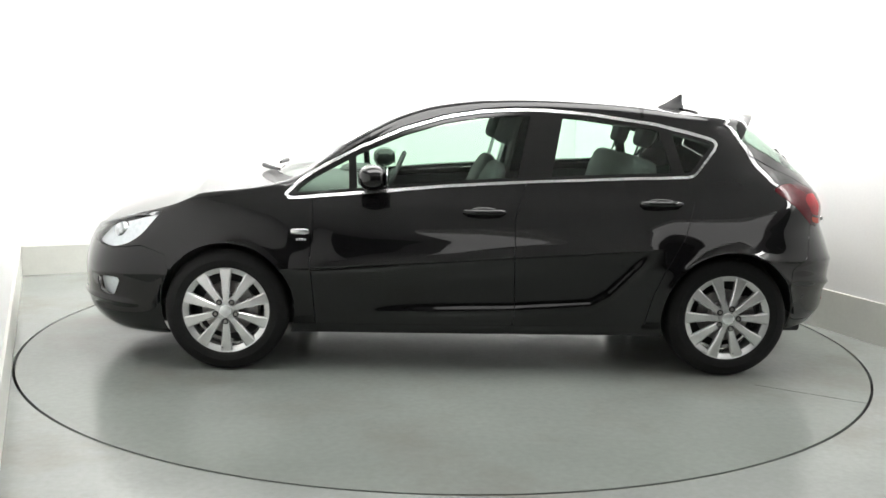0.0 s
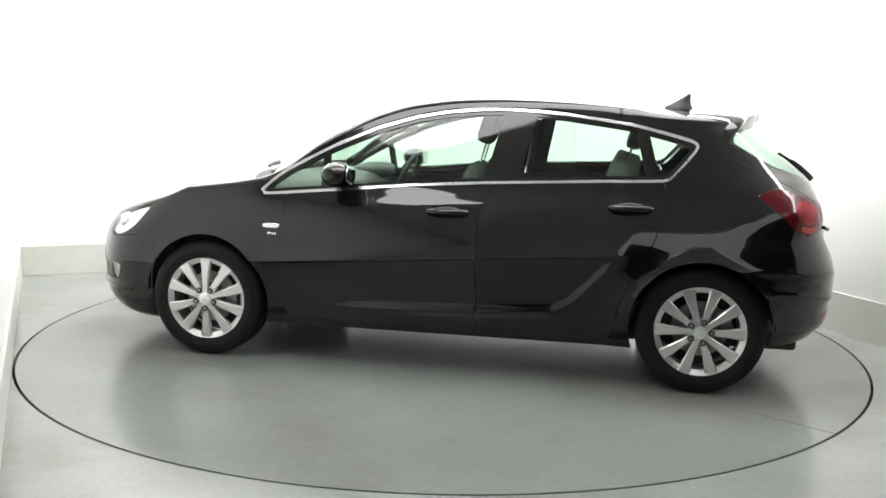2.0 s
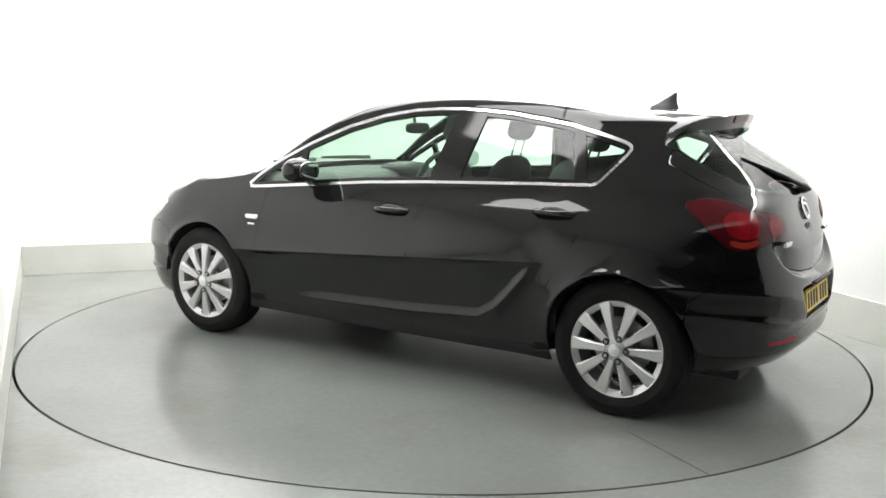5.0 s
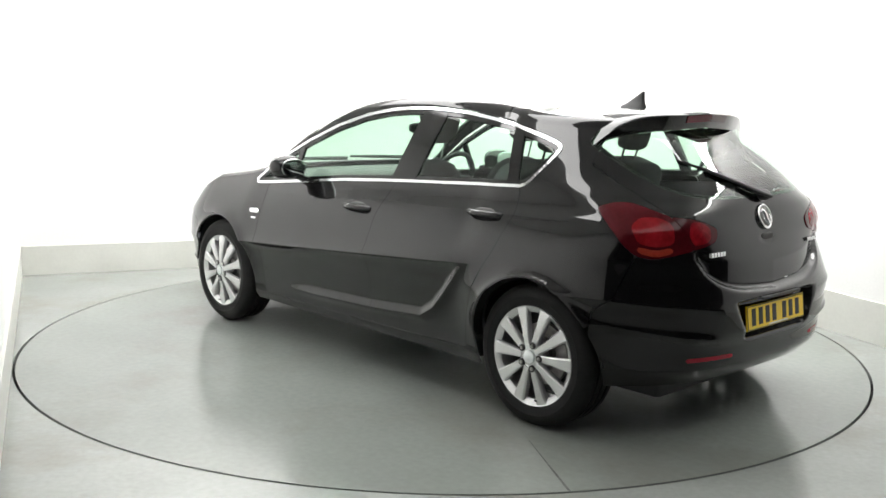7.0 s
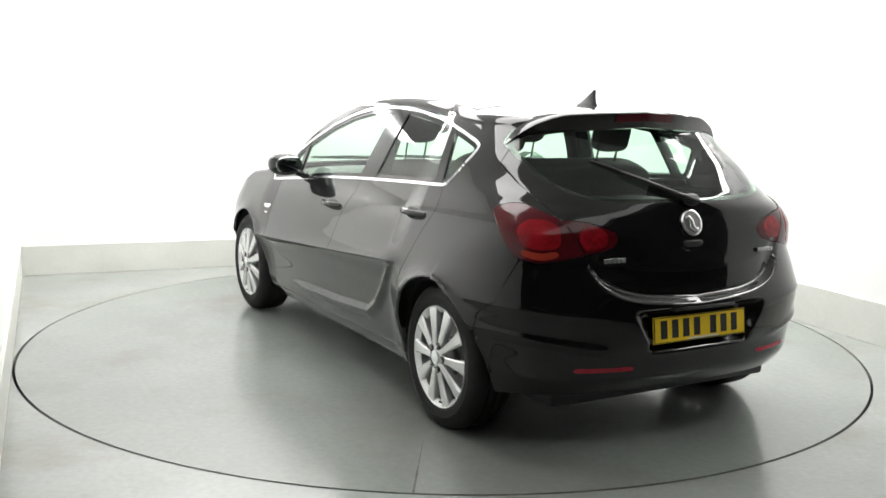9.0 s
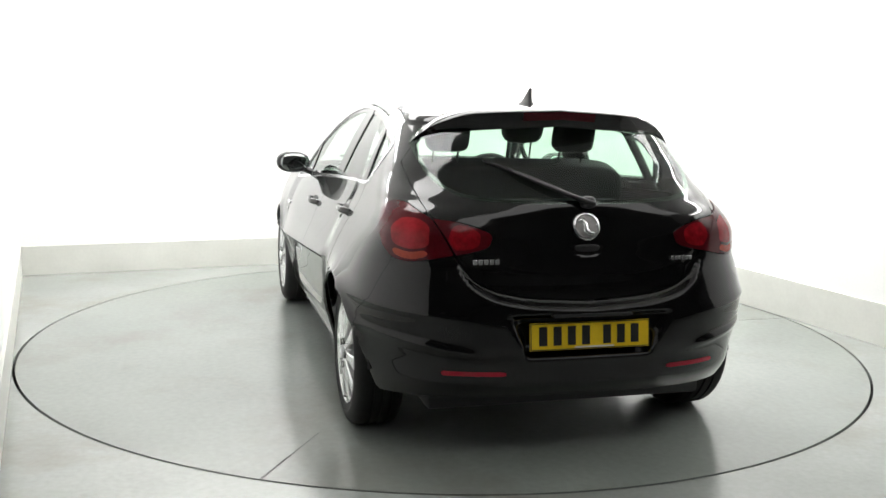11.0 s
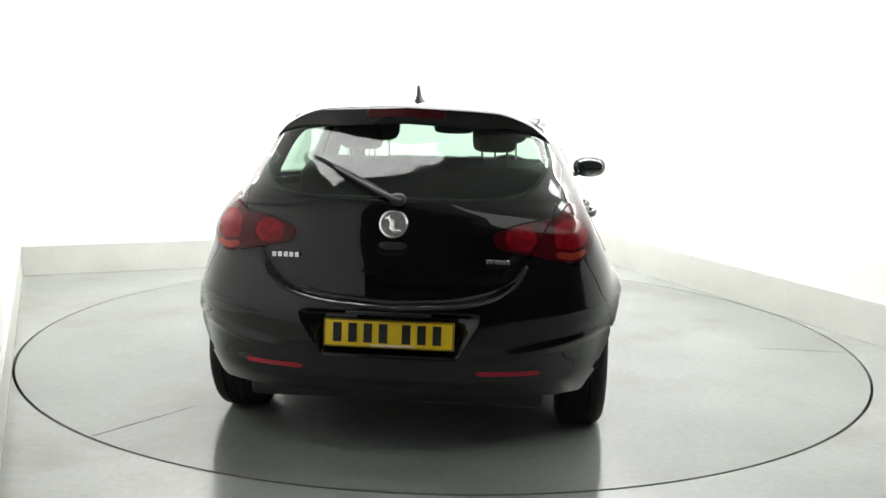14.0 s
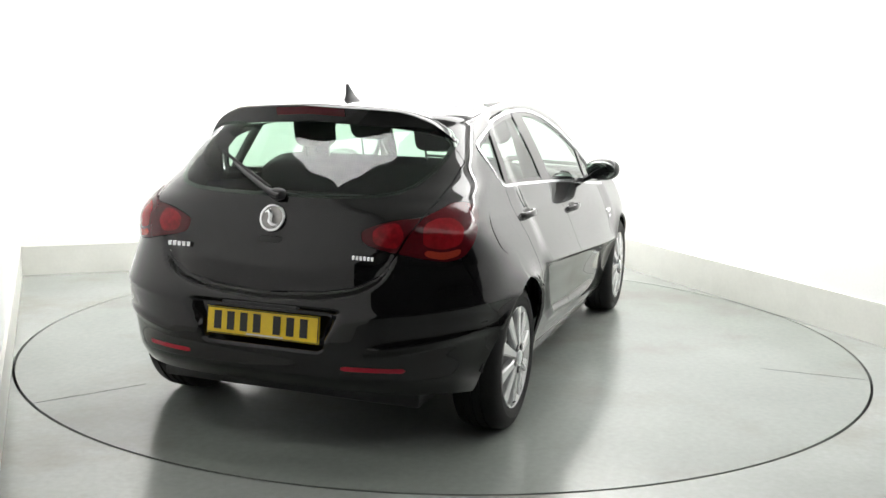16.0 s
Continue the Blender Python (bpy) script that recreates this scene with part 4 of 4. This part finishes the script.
# number plate with bars for its characters
mP = pose(-2.040, 0, 0.5385, 0, 0, 0) @ pose(0, 0, 0, 0, 7, 0)
bm = box_bm((-0.006, -0.260, -0.0555), (0.004, 0.260, 0.0555), 0.002, m=mP, segs=1)
plate = part("number_plate", bm, M_YELLOW, car, "yellow rear number plate", 30)
for lo, hi in (((-0.0075, -0.258, 0.0505), (-0.0055, 0.258, 0.0535)), ((-0.0075, -0.258, -0.0535), (-0.0055, 0.258, -0.0505)),
               ((-0.0075, 0.2545, -0.0535), (-0.0055, 0.258, 0.0535)), ((-0.0075, -0.258, -0.0535), (-0.0055, -0.2545, 0.0535))):
    part("plate_border", box_bm(lo, hi, m=mP), M_INK_SHADE, plate, "thin black border")
for k, y in enumerate((0.205, 0.144, 0.083, 0.022, -0.070, -0.131, -0.192)):
    part("plate_bar", box_bm((-0.0080, y - 0.017, -0.036), (-0.0055, y + 0.017, 0.040), m=mP), M_INK_SHADE, plate, "plain black bar")
part("dealer_strip", box_bm((-0.008, -0.10, -0.0485), (-0.0055, 0.07, -0.0425), m=mP), M_WHITE, plate, "pale strip of small print")
part("plate_lamp_bar", box_bm((-2.07, -0.17, 0.618), (-2.03, 0.17, 0.632), 0.004), M_PLASTIC, rear_bumper, "black plate lamp strip")

# ---- inside of the car ----
def seat(y, x0):
    st = part("front_seat", blob_bm((x0 + 0.20, y, 0.50), (0.27, 0.25, 0.11), 3.2), M_FABRIC, car, "dark cloth front seat", 60)
    m = pose(x0 - 0.08, y, 0.52, 0, -20, 0)
    part("backrest", blob_bm((0, 0, 0.31), (0.075, 0.245, 0.325), 3.0, m=m), M_FABRIC, st, "dark cloth backrest", 60)
    part("headrest", blob_bm((0.03, 0, 0.83), (0.050, 0.125, 0.095), 3.6, m=m), M_FABRIC, st, "dark cloth headrest", 60)
    for o in (-0.06, 0.06):
        part("headrest_post", tube_bm([m @ Vector((0, o, 0.58)), m @ Vector((0.02, o, 0.80))], 0.006, 8), M_CHROME, st, "steel headrest post")


seat(0.37, 0.17)
seat(-0.37, 0.17)
bench = part("rear_seat", blob_bm((-0.68, 0, 0.50), (0.28, 0.64, 0.12), 4), M_FABRIC, car, "dark cloth rear bench", 60)
mB = pose(-0.74, 0, 0.52, 0, -17, 0)
part("backrest", blob_bm((0, 0, 0.32), (0.085, 0.645, 0.345), 8, m=mB), M_FABRIC, bench, "dark cloth rear backrest", 60)
for y in (0.315, -0.345):
    part("headrest", blob_bm((0.0, y, 0.80), (0.042, 0.108, 0.076), 4.5, m=mB), M_FABRIC, bench, "dark cloth headrest", 60)
    for o in (-0.062, 0.062):
        part("headrest_post", tube_bm([mB @ Vector((0, y + o, 0.62)), mB @ Vector((0, y + o, 0.76))], 0.006, 8), M_INK_SHADE, bench, "black headrest post")
part("parcel_shelf", box_bm((-1.80, -0.56, 0.955), (-0.98, 0.56, 0.975), 0.006), M_TRIM, car, "dark parcel shelf")
dash = part("dashboard", blob_bm((0.92, 0, 0.86), (0.30, 0.70, 0.14), 4.0), M_TRIM, car, "dark moulded dashboard", 60)
part("instrument_hood", blob_bm((0.72, -0.37, 0.985), (0.12, 0.20, 0.05), 3), M_TRIM, dash, "dark instrument hood", 60)
mS = pose(0.50, -0.37, 0.94, 0, -24, 0)
bm = bmesh.new()
rings = []
for i in range(40):
    a = 2 * math.pi * i / 40
    rings.append([bm.verts.new(mS @ Vector((0.016 * math.sin(b), (0.182 + 0.016 * math.cos(b)) * math.cos(a), (0.182 + 0.016 * math.cos(b)) * math.sin(a)))) for b in np.linspace(0, 2 * math.pi, 10, endpoint=False)])
for i in range(40):
    for k in range(10):
        bm.faces.new((rings[i][k], rings[(i + 1) % 40][k], rings[(i + 1) % 40][(k + 1) % 10], rings[i][(k + 1) % 10]))
wheel_s = part("steering_wheel", bm, M_TRIM, car, "dark steering wheel rim", 60)
part("wheel_boss", blob_bm((0.01, 0, 0), (0.03, 0.075, 0.065), 3, m=mS), M_TRIM, wheel_s, "dark steering boss", 60)
for a in (0, 180, 270):
    c, d = math.cos(radians(a)), math.sin(radians(a))
    part("wheel_spoke", tube_bm([mS @ Vector((0.008, 0.06 * c, 0.06 * d)), mS @ Vector((0.0, 0.18 * c, 0.18 * d))], 0.016, 8), M_TRIM, wheel_s, "dark steering spoke", 60)
part("interior_mirror", blob_bm((0.39, -0.02, 1.278), (0.018, 0.125, 0.034), 3.2), M_TRIM, car, "black interior mirror", 60)
part("mirror_stalk", tube_bm([(0.40, -0.02, 1.285), (0.43, -0.02, 1.375)], 0.010, 8), M_TRIM, car, "black mirror stalk")
for s in (1, -1):
    part("inner_pillar", tube_bm([(-0.27, 0.66 * s, 1.0), (-0.30, 0.60 * s, 1.2), (-0.34, 0.51 * s, 1.40)], 0.04, 10, None, 0.5), M_TRIM, car, "dark inner pillar", 60)


# ---- what moves: turntable and the car on it ----
def motions():
    walk(turntable, [(t, pose(0, 0, 0, 0, 0, a)) for t, a in TURN])
    walk(car, [(t, pose(0, 0, 0, 0, 0, a) @ pose(CAR_SHIFT[0], CAR_SHIFT[1], 0)) for t, a in TURN])


motions()
